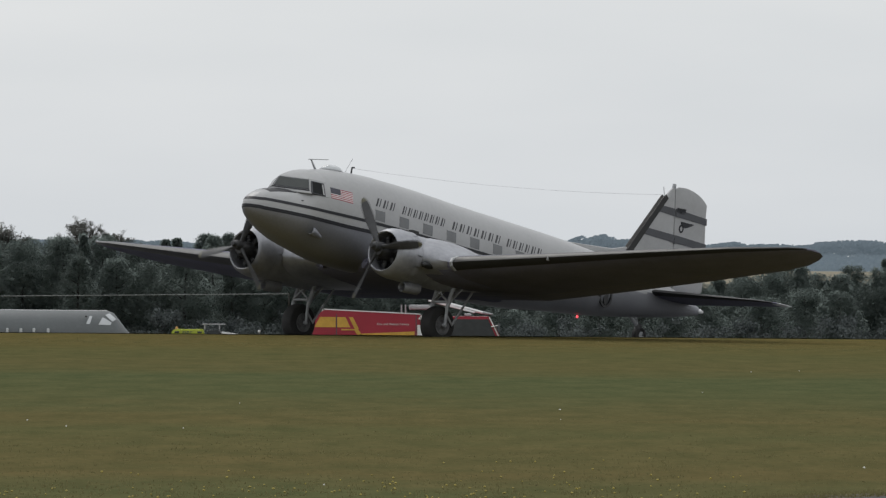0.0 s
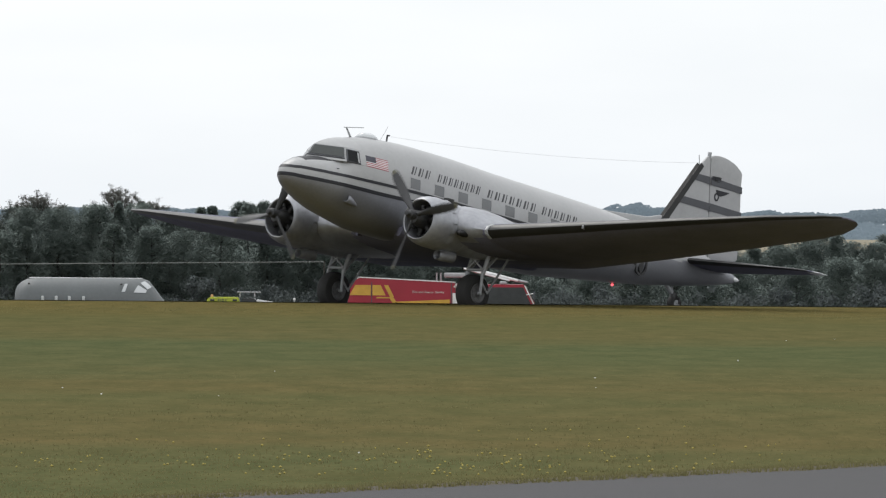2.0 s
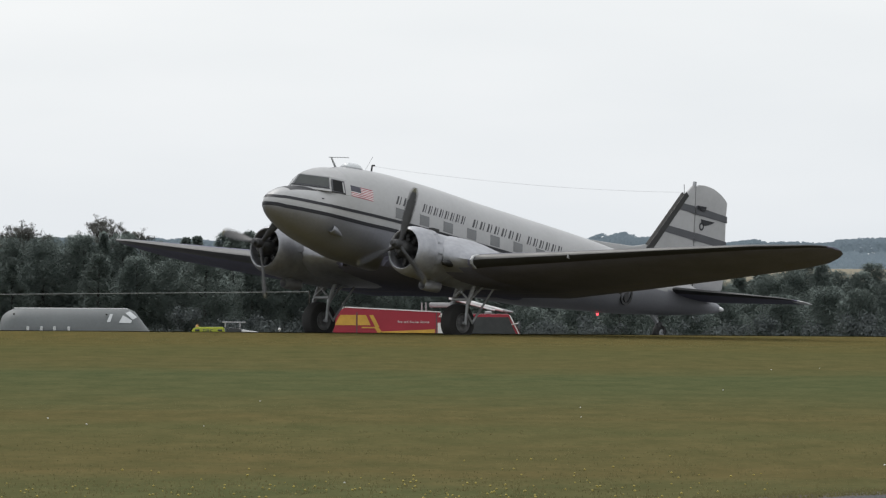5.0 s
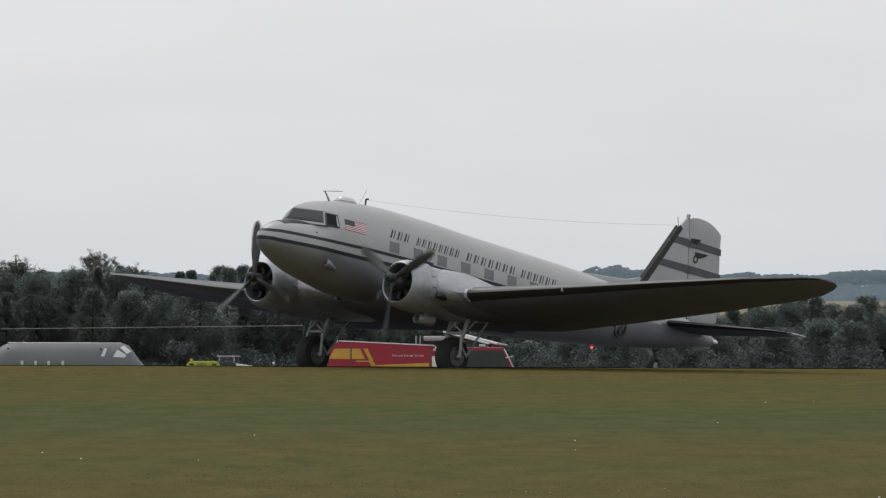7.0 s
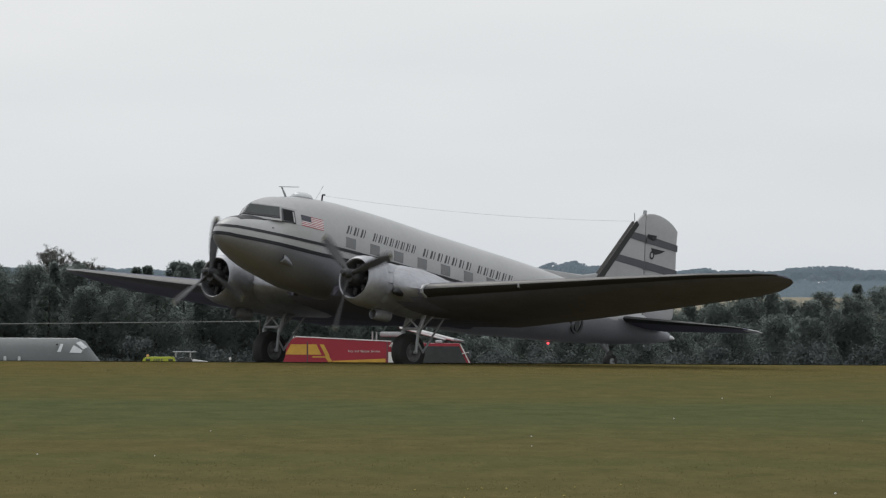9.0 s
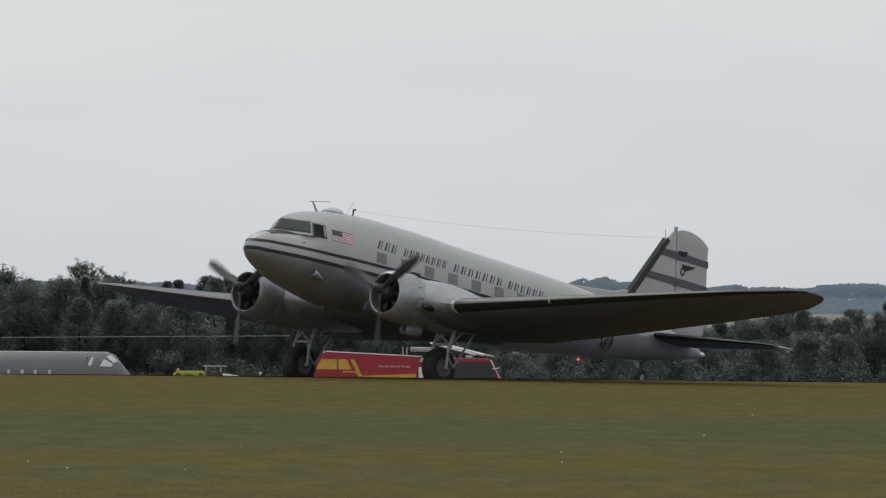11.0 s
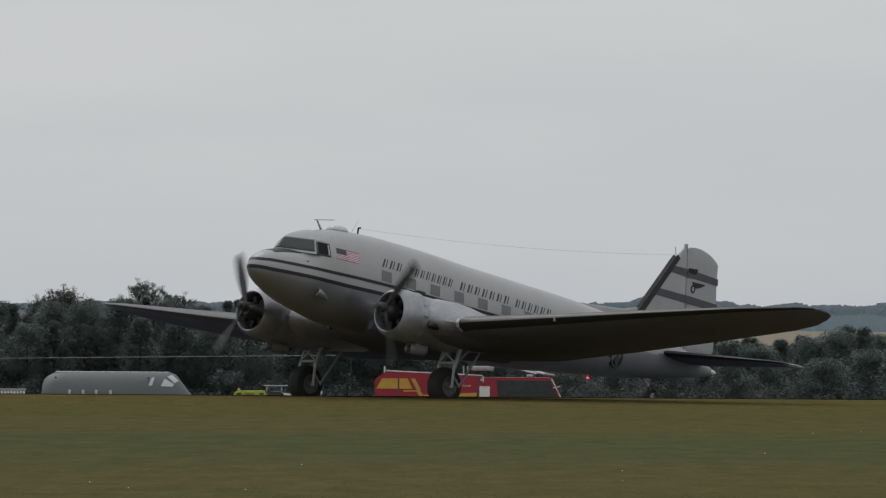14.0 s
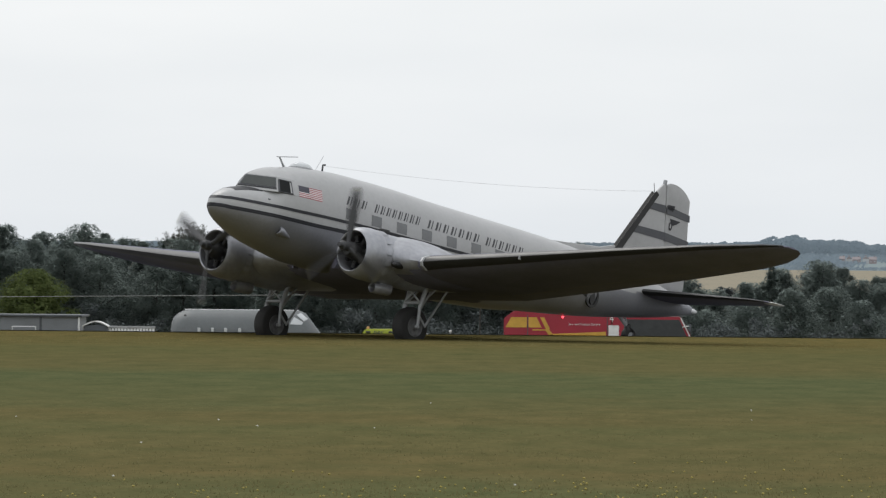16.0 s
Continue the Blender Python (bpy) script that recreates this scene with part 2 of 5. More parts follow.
# ---- airliner: local x runs aft from the nose, -y to port, z up ----
# along, top, bottom, half width
HULL = [(0.08, 0.03, -0.08, 0.05), (0.12, 0.13, -0.17, 0.15), (0.22, 0.25, -0.28, 0.29), (0.4, 0.40, -0.40, 0.45), (0.7, 0.54, -0.54, 0.62),
        (1.14, 0.66, -0.69, 0.81), (1.3, 0.69, -0.74, 0.87), (1.45, 0.73, -0.78, 0.92), (1.6, 0.79, -0.82, 0.97), (1.75, 0.95, -0.86, 1.01), (1.95, 1.25, -0.905, 1.045), (2.5, 1.48, -1.0, 1.11),
        (3.4, 1.62, -1.12, 1.19), (4.8, 1.69, -1.13, 1.22), (6.0, 1.69, -1.13, 1.22), (8.5, 1.62, -1.10, 1.22), (11.0, 1.58, -0.95, 1.15),
        (12.7, 1.55, -0.72, 1.02), (14.0, 1.50, -0.56, 0.88), (15.2, 1.43, -0.40, 0.72), (16.4, 1.34, -0.20, 0.55), (17.7, 1.18, 0.03, 0.36),
        (19.0, 0.92, 0.30, 0.17), (19.75, 0.72, 0.50, 0.05)]
POWER = 2.25


def hull_at(x, a, off=0.0):
    """Hull point at x and angle a in degrees from the top, positive to port, moved out by off."""
    top, bot, hw = smooth_table(HULL, x)
    zc, hz = (top + bot) / 2, (top - bot) / 2
    s, c = math.sin(radians(a)), math.cos(radians(a))
    k = 2 / POWER
    y, z = hw * math.copysign(abs(s) ** k, s), hz * math.copysign(abs(c) ** k, c)
    n = math.hypot(y, z) or 1
    return Vector((x, -y * (1 + off / n), zc + z * (1 + off / n)))


def hull_side(x, z, off=0.0, side=1):
    """Hull point at x and height z on the port (1) or starboard (-1) side."""
    top, bot, hw = smooth_table(HULL, x)
    zc, hz = (top + bot) / 2, (top - bot) / 2
    u = min(abs((z - zc) / hz), 0.999)
    return Vector((x, -side * (hw * (1 - u**POWER) ** (1 / POWER) + off), z))


def hull_patch(corners, off, nu=6, nv=4, thick=0.012, side=1):
    """A thin plate on the hull's side; corners as (x, z): top fore, top aft, bottom aft, bottom fore."""
    (ax, az), (bx, bz), (cx, cz), (dx, dz) = corners
    outer, inner = [], []
    for j in range(nv + 1):
        v = j / nv
        for i in range(nu + 1):
            u = i / nu
            x = (ax * (1 - u) + bx * u) * (1 - v) + (dx * (1 - u) + cx * u) * v
            z = (az * (1 - u) + bz * u) * (1 - v) + (dz * (1 - u) + cz * u) * v
            outer.append(hull_side(x, z, off, side))
            inner.append(hull_side(x, z, off - thick, side))
    return plate(outer, inner, nu, nv)


def plate(outer, inner, nu, nv):
    bm = bmesh.new()
    o, i_ = [bm.verts.new(p) for p in outer], [bm.verts.new(p) for p in inner]
    w = nu + 1
    for j in range(nv):
        for i in range(nu):
            a = j * w + i
            bm.faces.new((o[a], o[a + 1], o[a + w + 1], o[a + w]))
            bm.faces.new((i_[a + w], i_[a + w + 1], i_[a + 1], i_[a]))
    rim = [(k, k + 1) for k in range(nu)] + [(nu + j * w, nu + (j + 1) * w) for j in range(nv)] + \
          [(nv * w + k + 1, nv * w + k) for k in range(nu)][::-1] + [((j + 1) * w, j * w) for j in range(nv)][::-1]
    for a, b in rim:
        bm.faces.new((o[b], o[a], i_[a], i_[b]))
    return bm


def hull_angle_patch(corners, off, nu=6, nv=4, thick=0.012):
    """The same with corners as (x, angle from the top)."""
    (ax, az), (bx, bz), (cx, cz), (dx, dz) = corners
    outer, inner = [], []
    for j in range(nv + 1):
        v = j / nv
        for i in range(nu + 1):
            u = i / nu
            x = (ax * (1 - u) + bx * u) * (1 - v) + (dx * (1 - u) + cx * u) * v
            a = (az * (1 - u) + bz * u) * (1 - v) + (dz * (1 - u) + cz * u) * v
            outer.append(hull_at(x, a, off))
            inner.append(hull_at(x, a, off - thick))
    return plate(outer, inner, nu, nv)


def airfoil(n=14, thick=0.14, camber=0.02):
    """Closed airfoil outline as (chord, height), from the trailing edge over the top to the nose and back."""
    xs = [0.5 * (1 + math.cos(math.pi * i / n)) for i in range(n + 1)]
    def yt(x):
        return 5 * thick * (0.2969 * math.sqrt(x) - 0.126 * x - 0.3516 * x * x + 0.2843 * x**3 - 0.1036 * x**4)
    def yc(x):
        return camber * 4 * x * (1 - x)
    return [(x, yc(x) + yt(x)) for x in xs] + [(x, yc(x) - yt(x)) for x in xs[::-1][1:-1]]


# span, leading edge, trailing edge, height, thickness
WING = [(0.0, 4.32, 8.92, -0.94, 0.155), (4.05, 4.32, 8.92, -0.94, 0.15), (7.0, 5.12, 9.1, -0.62, 0.135), (10.0, 5.96, 9.25, -0.275, 0.115),
        (12.6, 6.80, 9.34, 0.035, 0.10), (13.5, 7.28, 9.25, 0.155, 0.095), (14.02, 7.64, 9.06, 0.25, 0.095), (14.3, 7.98, 8.88, 0.31, 0.10), (14.41, 8.24, 8.66, 0.335, 0.11)]
INCIDENCE = 3.0
JOINT = 4.3


def wing_ring(row, side, grow=0.0, only=None, camber=0.02):
    y, le, te, z, th = row
    c = te - le
    out = []
    for u, v in airfoil(14, th, camber):
        if only is not None and u > only:
            continue
        a = radians(INCIDENCE)
        xx, zz = (u - 0.3) * c, v * c
        k = 1 + grow / max(th * c / 2, 0.05)
        zz *= k
        xx -= grow * 1.5 if u < 0.02 else 0
        out.append((le + 0.3 * c + xx * math.cos(a) + zz * math.sin(a), -side * y, z - xx * math.sin(a) + zz * math.cos(a)))
    return out


def empty_thing(name, label, category, m=None, group=""):
    ob = new(name)
    ob.empty_display_size = 0.5
    tagged(ob, label, category, group)
    if m is not None:
        ob.matrix_world = m
    return ob


TAXI_YAW, TAXI_PITCH = 45.93, 10.78
HOME = Vector((0.0, 225.886, 3.955)) - 6 * Vector((math.cos(radians(TAXI_YAW)), math.sin(radians(TAXI_YAW)), 0))


def airliner_pose(s, turn=0.0, bank=0.0, lift=0.0, drop=0.0):
    """The airliner after rolling s metres, turned, banked and its tail lifted by some degrees, on runway that falls by drop."""
    c = math.radians(TAXI_YAW + turn / 2)
    pivot = Vector((math.cos(radians(TAXI_YAW)), math.sin(radians(TAXI_YAW)), 0)) * 6 - Vector((math.cos(radians(TAXI_YAW + turn)), math.sin(radians(TAXI_YAW + turn)), 0)) * 6
    p = HOME + pivot - s * Vector((math.cos(c), math.sin(c), 0))
    return pose(p.x, p.y, p.z - drop, bank, TAXI_PITCH - lift, TAXI_YAW + turn)


def build_propeller(root, side):
    """Three-blade propeller; its hub turns about the local x axis."""
    hub = part("propeller", lathe([(-0.34, 0.02), (-0.33, 0.07), (-0.22, 0.1), (-0.2, 0.13), (-0.06, 0.14), (0.08, 0.16), (0.3, 0.15)], seg=20), BLADE, root, "three-blade propeller with a bare metal hub")
    hub.location = (2.84, -side * 2.82, -0.72)
    for i in range(3):
        rings, tip = [], []
        for r, w, th, tw in ((0.1, 0.13, 0.12, 60), (0.28, 0.14, 0.11, 56), (0.5, 0.2, 0.07, 46), (0.8, 0.27, 0.05, 37), (1.15, 0.28, 0.036, 29), (1.45, 0.25, 0.028, 24), (1.56, 0.21, 0.024, 22), (1.65, 0.14, 0.02, 21), (1.70, 0.05, 0.012, 20)):
            ring = []
            for k in range(12):
                a = 2 * math.pi * k / 12
                u, v = w / 2 * math.cos(a), th / 2 * math.sin(a)
                t = -radians(tw)
                ring.append((u * math.sin(t) + v * math.cos(t), u * math.cos(t) - v * math.sin(t), r))
            (rings if r < 1.6 else tip).append(ring)
        tip.insert(0, rings[-1])
        turn = Matrix.Rotation(radians(120 * i), 4, "X")
        for name, rr, mat in (("blade", rings, BLADE), ("blade_tip", tip, BLADETIP)):
            bm = loft(rr)
            bmesh.ops.transform(bm, matrix=turn, verts=bm.verts[:])
            part(name, bm, mat, hub, "matt dark grey blade" if name == "blade" else "worn yellow blade tip")
    return hub


def build_engine(root, side):
    y = -side * 2.82
    c = (0, y, -0.80)
    # cowling: an open ring with a rounded lip
    outer = [(x, r) for x, r in [(3.72, 0.722), (3.62, 0.732), (3.5, 0.735), (3.3, 0.715), (3.14, 0.675), (3.05, 0.62), (3.02, 0.585), (3.04, 0.558), (3.12, 0.55), (3.4, 0.57), (3.72, 0.63)]]
    seg = 40
    rings = [[(x, y + r * math.cos(2 * math.pi * i / seg), -0.80 + r * math.sin(2 * math.pi * i / seg)) for i in range(seg)] for x, r in outer]
    cowl = part("engine_cowling", loft(rings, cap=False), NACELLE, root, "round silver engine cowling with an open front")
    for i in range(14):
        flap = bmesh.new()
        a0, a1 = 2 * math.pi * (i + 0.06) / 14, 2 * math.pi * (i + 0.94) / 14
        quad = []
        for x, r in ((3.68, 0.716), (3.9, 0.74)):
            for rr in (r, r - 0.015):
                quad.append([(x, y + rr * math.cos(a0 + (a1 - a0) * k / 3), -0.8 + rr * math.sin(a0 + (a1 - a0) * k / 3)) for k in range(4)])
        for A, B in ((quad[0], quad[2]), (quad[1], quad[3]), (quad[2], quad[3])):
            va, vb = [flap.verts.new(p) for p in A], [flap.verts.new(p) for p in B]
            for k in range(3):
                flap.faces.new((va[k], va[k + 1], vb[k + 1], vb[k]))
        part("cowl_flap", flap, NACELLE, cowl)
    # radial engine: crankcase, cylinders in two rows and a dark firewall
    part("crankcase", lathe([(2.8, 0.05), (2.82, 0.16), (2.95, 0.22), (3.1, 0.24), (3.3, 0.26), (3.6, 0.3)], seg=18, centre=c), DARKMETAL, cowl, "dark engine nose case")
    for i in range(14):
        a = 2 * math.pi * i / 14
        x = 3.26 if i % 2 else 3.44
        d = Vector((0, math.cos(a), math.sin(a)))
        bm = bmesh.new()
        for k in range(5):
            add_tube(bm, Vector((x, y, -0.8)) + d * (0.22 + 0.05 * k), Vector((x, y, -0.8)) + d * (0.25 + 0.05 * k), 0.09 if k % 2 else 0.075, seg=10)
        part("cylinder", bm, DARKMETAL, cowl)
    part("firewall", lathe([(3.6, 0.02), (3.62, 0.6), (3.68, 0.6)], seg=24, centre=c), DARKMETAL, cowl)
    # nacelle behind the cowling
    rows = [(3.7, -0.14, -1.46, 0.66, -0.80), (4.1, -0.11, -1.49, 0.69, -0.80), (4.7, -0.11, -1.50, 0.70, -0.80), (5.3, -0.13, -1.50, 0.70, -0.80), (6.0, -0.2, -1.42, 0.66, -0.80), (6.6, -0.32, -1.30, 0.58, -0.80),
            (7.3, -0.45, -1.18, 0.46, -0.80), (8.0, -0.58, -1.06, 0.32, -0.81), (8.8, -0.78, -0.92, 0.1, -0.85)]
    rings = []
    for k in range(33):
        x = 3.7 + (8.8 - 3.7) * k / 32
        top, bot, hw, zc = smooth_table(rows, x)
        rings.append([(x, y + hw * math.sin(2 * math.pi * i / 36), zc + (top - zc if math.cos(2 * math.pi * i / 36) > 0 else zc - bot) * math.cos(2 * math.pi * i / 36)) for i in range(36)])
    nac = part("nacelle", loft(rings), NACELLE, root, "worn silver nacelle with scuffed panels")
    # shoulder between the nacelle's flank and the outer wing
    shoulder = ((3.0, 3.72, 8.6, -0.80, 0.265), (3.35, 3.80, 8.65, -0.82, 0.252), (3.6, 3.93, 8.7, -0.85, 0.23), (3.85, 4.08, 8.8, -0.89, 0.20), (4.05, 4.22, 8.86, -0.915, 0.165), (4.24, 4.36, 8.85, -0.912, 0.128))
    fairing = part("nacelle_shoulder", loft([wing_ring(r, side) for r in shoulder]), [NACELLE, UNDERWING], nac, "smooth grey fairing between nacelle and wing, underside shade in its colour")
    # faces that point down get the dark wing colour: underside shade by material
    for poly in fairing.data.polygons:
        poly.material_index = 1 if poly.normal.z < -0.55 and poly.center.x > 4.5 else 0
    inboard = ((2.7, 3.72, 8.6, -0.80, 0.262), (2.35, 3.78, 8.65, -0.81, 0.25), (2.0, 3.92, 8.7, -0.83, 0.225), (1.6, 4.1, 8.8, -0.86, 0.195), (1.0, 4.3, 8.9, -0.9, 0.16))
    part("inboard_shoulder", loft([wing_ring(r, side) for r in inboard]), NACELLE, nac, "smooth grey fairing between nacelle and hull")
    # exhaust opening and oil stained panel on the flank, carburettor intake on top, oil cooler scoop below
    bm = lathe([(-0.22, 0.005), (-0.16, 0.09), (0.0, 0.12), (0.16, 0.09), (0.22, 0.005)], seg=16)
    bmesh.ops.transform(bm, matrix=Matrix.Translation((4.06, y - side * 0.84, -1.02)) @ Matrix.Diagonal((1.15, 0.9, 0.9, 1)), verts=bm.verts[:])
    part("exhaust_outlet", bm, BOOT, nac, "sooty exhaust outlet")
    bm = bmesh.new()
    add_box(bm, (4.02, y - 0.09, -0.10), (4.3, y + 0.09, 0.02), 0.02)
    part("carburettor_intake", bm, DARKMETAL, nac)
    s = 16
    prof = [(4.62, 0.17), (4.2, 0.165), (4.02, 0.15), (3.98, 0.135), (4.0, 0.12), (4.3, 0.12)]
    zb = -1.66
    rings = [[(x, y + r * math.cos(2 * math.pi * i / s), zb + 0.08 * max(0, (x - 4.0)) + r * math.sin(2 * math.pi * i / s)) for i in range(s)] for x, r in prof]
    part("oil_cooler_scoop", loft(rings, cap=False), NACELLE, nac, "round metal oil cooler scoop")
    part("cooler_core", lathe([(4.42, 0.01), (4.43, 0.118), (4.6, 0.15), (4.62, 0.01)], seg=16, centre=(0, y, zb + 0.03)), BOOT, nac)
    bm = bmesh.new()
    add_box(bm, (4.2, y - 0.1, -1.62), (4.7, y + 0.1, -1.38), 0.04)
    part("scoop_mount", bm, NACELLE, nac)
    # rivet-row seams on the nacelle's flank
    for x in (4.5, 5.0, 5.75, 6.5):
        top, bot, hw, zc = smooth_table(rows, x)
        ring = lambda g, xx: [(xx, y + (hw + g) * math.sin(2 * math.pi * i / 36), zc + ((top - zc if math.cos(2 * math.pi * i / 36) > 0 else zc - bot) + g) * math.cos(2 * math.pi * i / 36)) for i in range(36)]
        part("panel_seam", loft([ring(0.002, x - 0.012), ring(0.004, x), ring(0.002, x + 0.012)], cap=False), METAL, nac)
    return cowl


def build_main_gear(root, side):
    y = -side * 2.82
    ax, az = 5.65, -2.465
    tyre = lathe([(-0.215, 0.28), (-0.22, 0.36), (-0.215, 0.45), (-0.18, 0.515), (-0.1, 0.545), (0.0, 0.55), (0.1, 0.545), (0.18, 0.515), (0.215, 0.45), (0.22, 0.36), (0.215, 0.28)], "y", 40)
    bmesh.ops.delete(tyre, geom=[f for f in tyre.faces if len(f.verts) > 4], context="FACES_ONLY")
    wheel = part("main_wheel", tyre, RUBBER, root, "large black main tyre on a grey wheel")
    wheel.location = (ax, y, az)
    for sd in (-1, 1):
        part("rim", lathe([(0.0, 0.01), (sd * 0.24, 0.03), (sd * 0.235, 0.08), (sd * 0.19, 0.1), (sd * 0.17, 0.16), (sd * 0.18, 0.24), (sd * 0.21, 0.265), (sd * 0.225, 0.285), (sd * 0.2, 0.3), (0.0, 0.3)], "y", 28), RIM, wheel, "dull grey wheel rim")
        for k in range(6):
            a = 2 * math.pi * k / 6
            part("rim_bolt", tube((0.19 * math.cos(a), sd * 0.11, 0.19 * math.sin(a)), (0.19 * math.cos(a), sd * 0.15, 0.19 * math.sin(a)), 0.03, seg=6), DARKMETAL, wheel)
    for sd in (-1, 1):
        yy = y + sd * 0.31
        bm = tube((ax, yy, az), (ax - 0.02, yy, az + 0.62), 0.045, 0.05, 12)
        add_tube(bm, (ax, yy, az + 0.55), (ax + 0.17, yy, -1.2), 0.065, 0.065, 12)
        part("oleo_strut", bm, METAL, root, "grey oleo strut")
        part("brace", tube((ax, yy, az + 0.62), (ax + 0.52, yy, -1.3), 0.03, seg=8), METAL, root)
        part("drag_strut", tube((ax + 0.28, yy, az + 0.06), (ax + 0.95, yy, -1.3), 0.032, seg=8), METAL, root)
        part("torque_link", tube((ax + 0.02, yy, az + 0.30), (ax + 0.30, yy, az + 0.04), 0.03, seg=6), METAL, root)
    bm = tube((ax, y - 0.34, az), (ax, y + 0.34, az), 0.05)
    part("axle", bm, METAL, root)
    bm = tube((ax - 0.02, y - 0.31, az + 0.68), (ax - 0.02, y + 0.31, az + 0.68), 0.045)
    part("cross_tube", bm, METAL, root)
    part("diagonal_brace", tube((ax - 0.04, y - 0.3, az + 0.7), (ax - 0.1, y + 0.3, -1.3), 0.028, seg=8), METAL, root)
    part("diagonal_brace", tube((ax - 0.04, y + 0.3, az + 0.7), (ax - 0.1, y - 0.3, -1.3), 0.028, seg=8), METAL, root)
    return wheel


def flat_fin(outline, thick, y0=0.0):
    """An upright plate with a soft section, from an (x, z) outline; thinner towards the rim."""
    bm = bmesh.new()
    cx = sum(p[0] for p in outline) / len(outline)
    cz = sum(p[1] for p in outline) / len(outline)
    rings = []
    for k, t in ((1.0, 0.012), (0.985, 0.5), (0.9, 0.8), (0.6, 1.0)):
        rings.append((k, t * thick / 2))
    for sd in (-1, 1):
        prev = None
        for k, t in rings:
            cur = [bm.verts.new((cx + (x - cx) * k, y0 + sd * t, cz + (z - cz) * k)) for x, z in outline]
            if prev:
                for i in range(len(cur)):
                    j = (i + 1) % len(cur)
                    bm.faces.new((prev[i], prev[j], cur[j], cur[i]))
            prev = cur
        bm.faces.new(prev)
    bm.verts.ensure_lookup_table()
    n = len(outline)
    # close the rim between the two sides
    a, b = bm.verts[:n], bm.verts[4 * n:5 * n]
    for i in range(n):
        j = (i + 1) % n
        bm.faces.new((a[i], a[j], b[j], b[i]))
    return bm


def strip_on_fin(poly, y):
    """A thin coloured plate beside the fin, from an (x, z) outline."""
    bm = bmesh.new()
    lo, hi = [bm.verts.new((x, y, z)) for x, z in poly], [bm.verts.new((x, y - 0.006 * math.copysign(1, -y), z)) for x, z in poly]
    bm.faces.new(lo)
    bm.faces.new(hi[::-1])
    for i in range(len(poly)):
        j = (i + 1) % len(poly)
        bm.faces.new((lo[i], hi[i], hi[j], lo[j]))
    return bm


def build_airliner():
    root = empty_thing("airliner", "vintage twin-propeller tail-dragger airliner, silver and white with dark stripes", "airplane")
    # hull: white above the cheat line, silver below
    rings = []
    xs = [0.08, 0.085, 0.095, 0.105, 0.12, 0.14, 0.16, 0.2, 0.25, 0.3, 0.35, 0.4, 0.47, 0.55, 0.62, 0.7, 0.8, 0.9, 1.0, 1.08, 1.14, 1.18, 1.22, 1.26, 1.3, 1.35, 1.4, 1.45, 1.5, 1.55, 1.6, 1.65, 1.72, 1.8, 1.9, 2.0, 2.15, 2.3] + [2.5 + 0.35 * i for i in range(48)] + [19.3, 19.6, 19.75]
    n = 72
    for x in xs:
        rings.append([hull_at(x, 360 * i / n) for i in range(n)])
    bm = loft(rings)
    hull = part("fuselage", bm, [WHITE, SILVER], root, "fuselage white above and bare silver below the stripes")
    for poly in hull.data.polygons:
        poly.material_index = 1 if poly.center.z < -0.12 + 0.02 * max(0, poly.center.x) and poly.center.x < 11 else (1 if poly.center.z < 0.12 + 0.085 * (poly.center.x - 11) else 0) if poly.center.x >= 11 else 0
    # skin joints
    for x in (5.6, 7.4, 9.9):
        part("skin_joint", loft([[hull_at(x + d, 360 * i / n, o) for i in range(n)] for d, o in ((-0.012, 0.0005), (0, 0.003), (0.012, 0.0005))], cap=False), WHITE, hull)
    # cheat lines, wrapped round the nose
    def line_z(x, low):
        if low:
            return smooth_table([(0.0, -0.05), (0.5, -0.085), (1.7, -0.085), (2.9, -0.085), (4.2, -0.05), (11.0, 0.0), (16, 0.6)], x)[0]
        return smooth_table([(0.0, 0.13), (0.3, 0.185), (1.6, 0.185), (3.9, 0.225), (5.2, 0.24), (11.0, 0.25), (16, 0.75)], x)[0]
    for low, w in ((True, 0.052), (False, 0.042)):
        for side in (1, -1):
            def breadth(x, z):
                top, bot, hw = smooth_table(HULL, x)
                u = abs((z - (top + bot) / 2) / ((top - bot) / 2))
                return hw * (1 - u**POWER) ** (1 / POWER) if u < 1 else 0.0
            reach = [0.0, 0.05, 0.1, 0.15, 0.2, 0.25, 0.3, 0.34]
            xs2 = [0.4, 0.47, 0.55, 0.62, 0.7, 0.8, 0.9, 1.0, 1.08, 1.14, 1.22, 1.3, 1.4, 1.5, 1.6, 1.72, 1.8, 1.9, 2.0, 2.15, 2.3] + [2.5 + 0.35 * i for i in range(26)]
            if low:
                xs2 = [x for x in xs2 if x < 9.5]
            outer, inner = [], []
            for z in (w, 0, -w):
                zn = line_z(0.2, low) + z
                for y in reach:  # round the nose: where the hull is that broad at this height
                    lo_, hi_ = 0.08, 0.9
                    for _ in range(24):
                        mid = (lo_ + hi_) / 2
                        lo_, hi_ = (mid, hi_) if breadth(mid, zn) <= y else (lo_, mid)
                    g = 0.012 * (1 - y / 0.4)
                    outer.append(Vector((lo_ - g, -side * (y + 0.012 * y / 0.35), zn)))
                    inner.append(Vector((lo_ + 0.03, -side * y * 0.9, zn)))
                for x in xs2:
                    outer.append(hull_side(x, line_z(x, low) + z, 0.012, side))
                    inner.append(hull_side(x, line_z(x, low) + z, -0.01, side))
            xs2 = reach + xs2
            part("cheat_line", plate(outer, inner, len(xs2) - 1, 2), NAVY, hull, "dark navy cheat line")
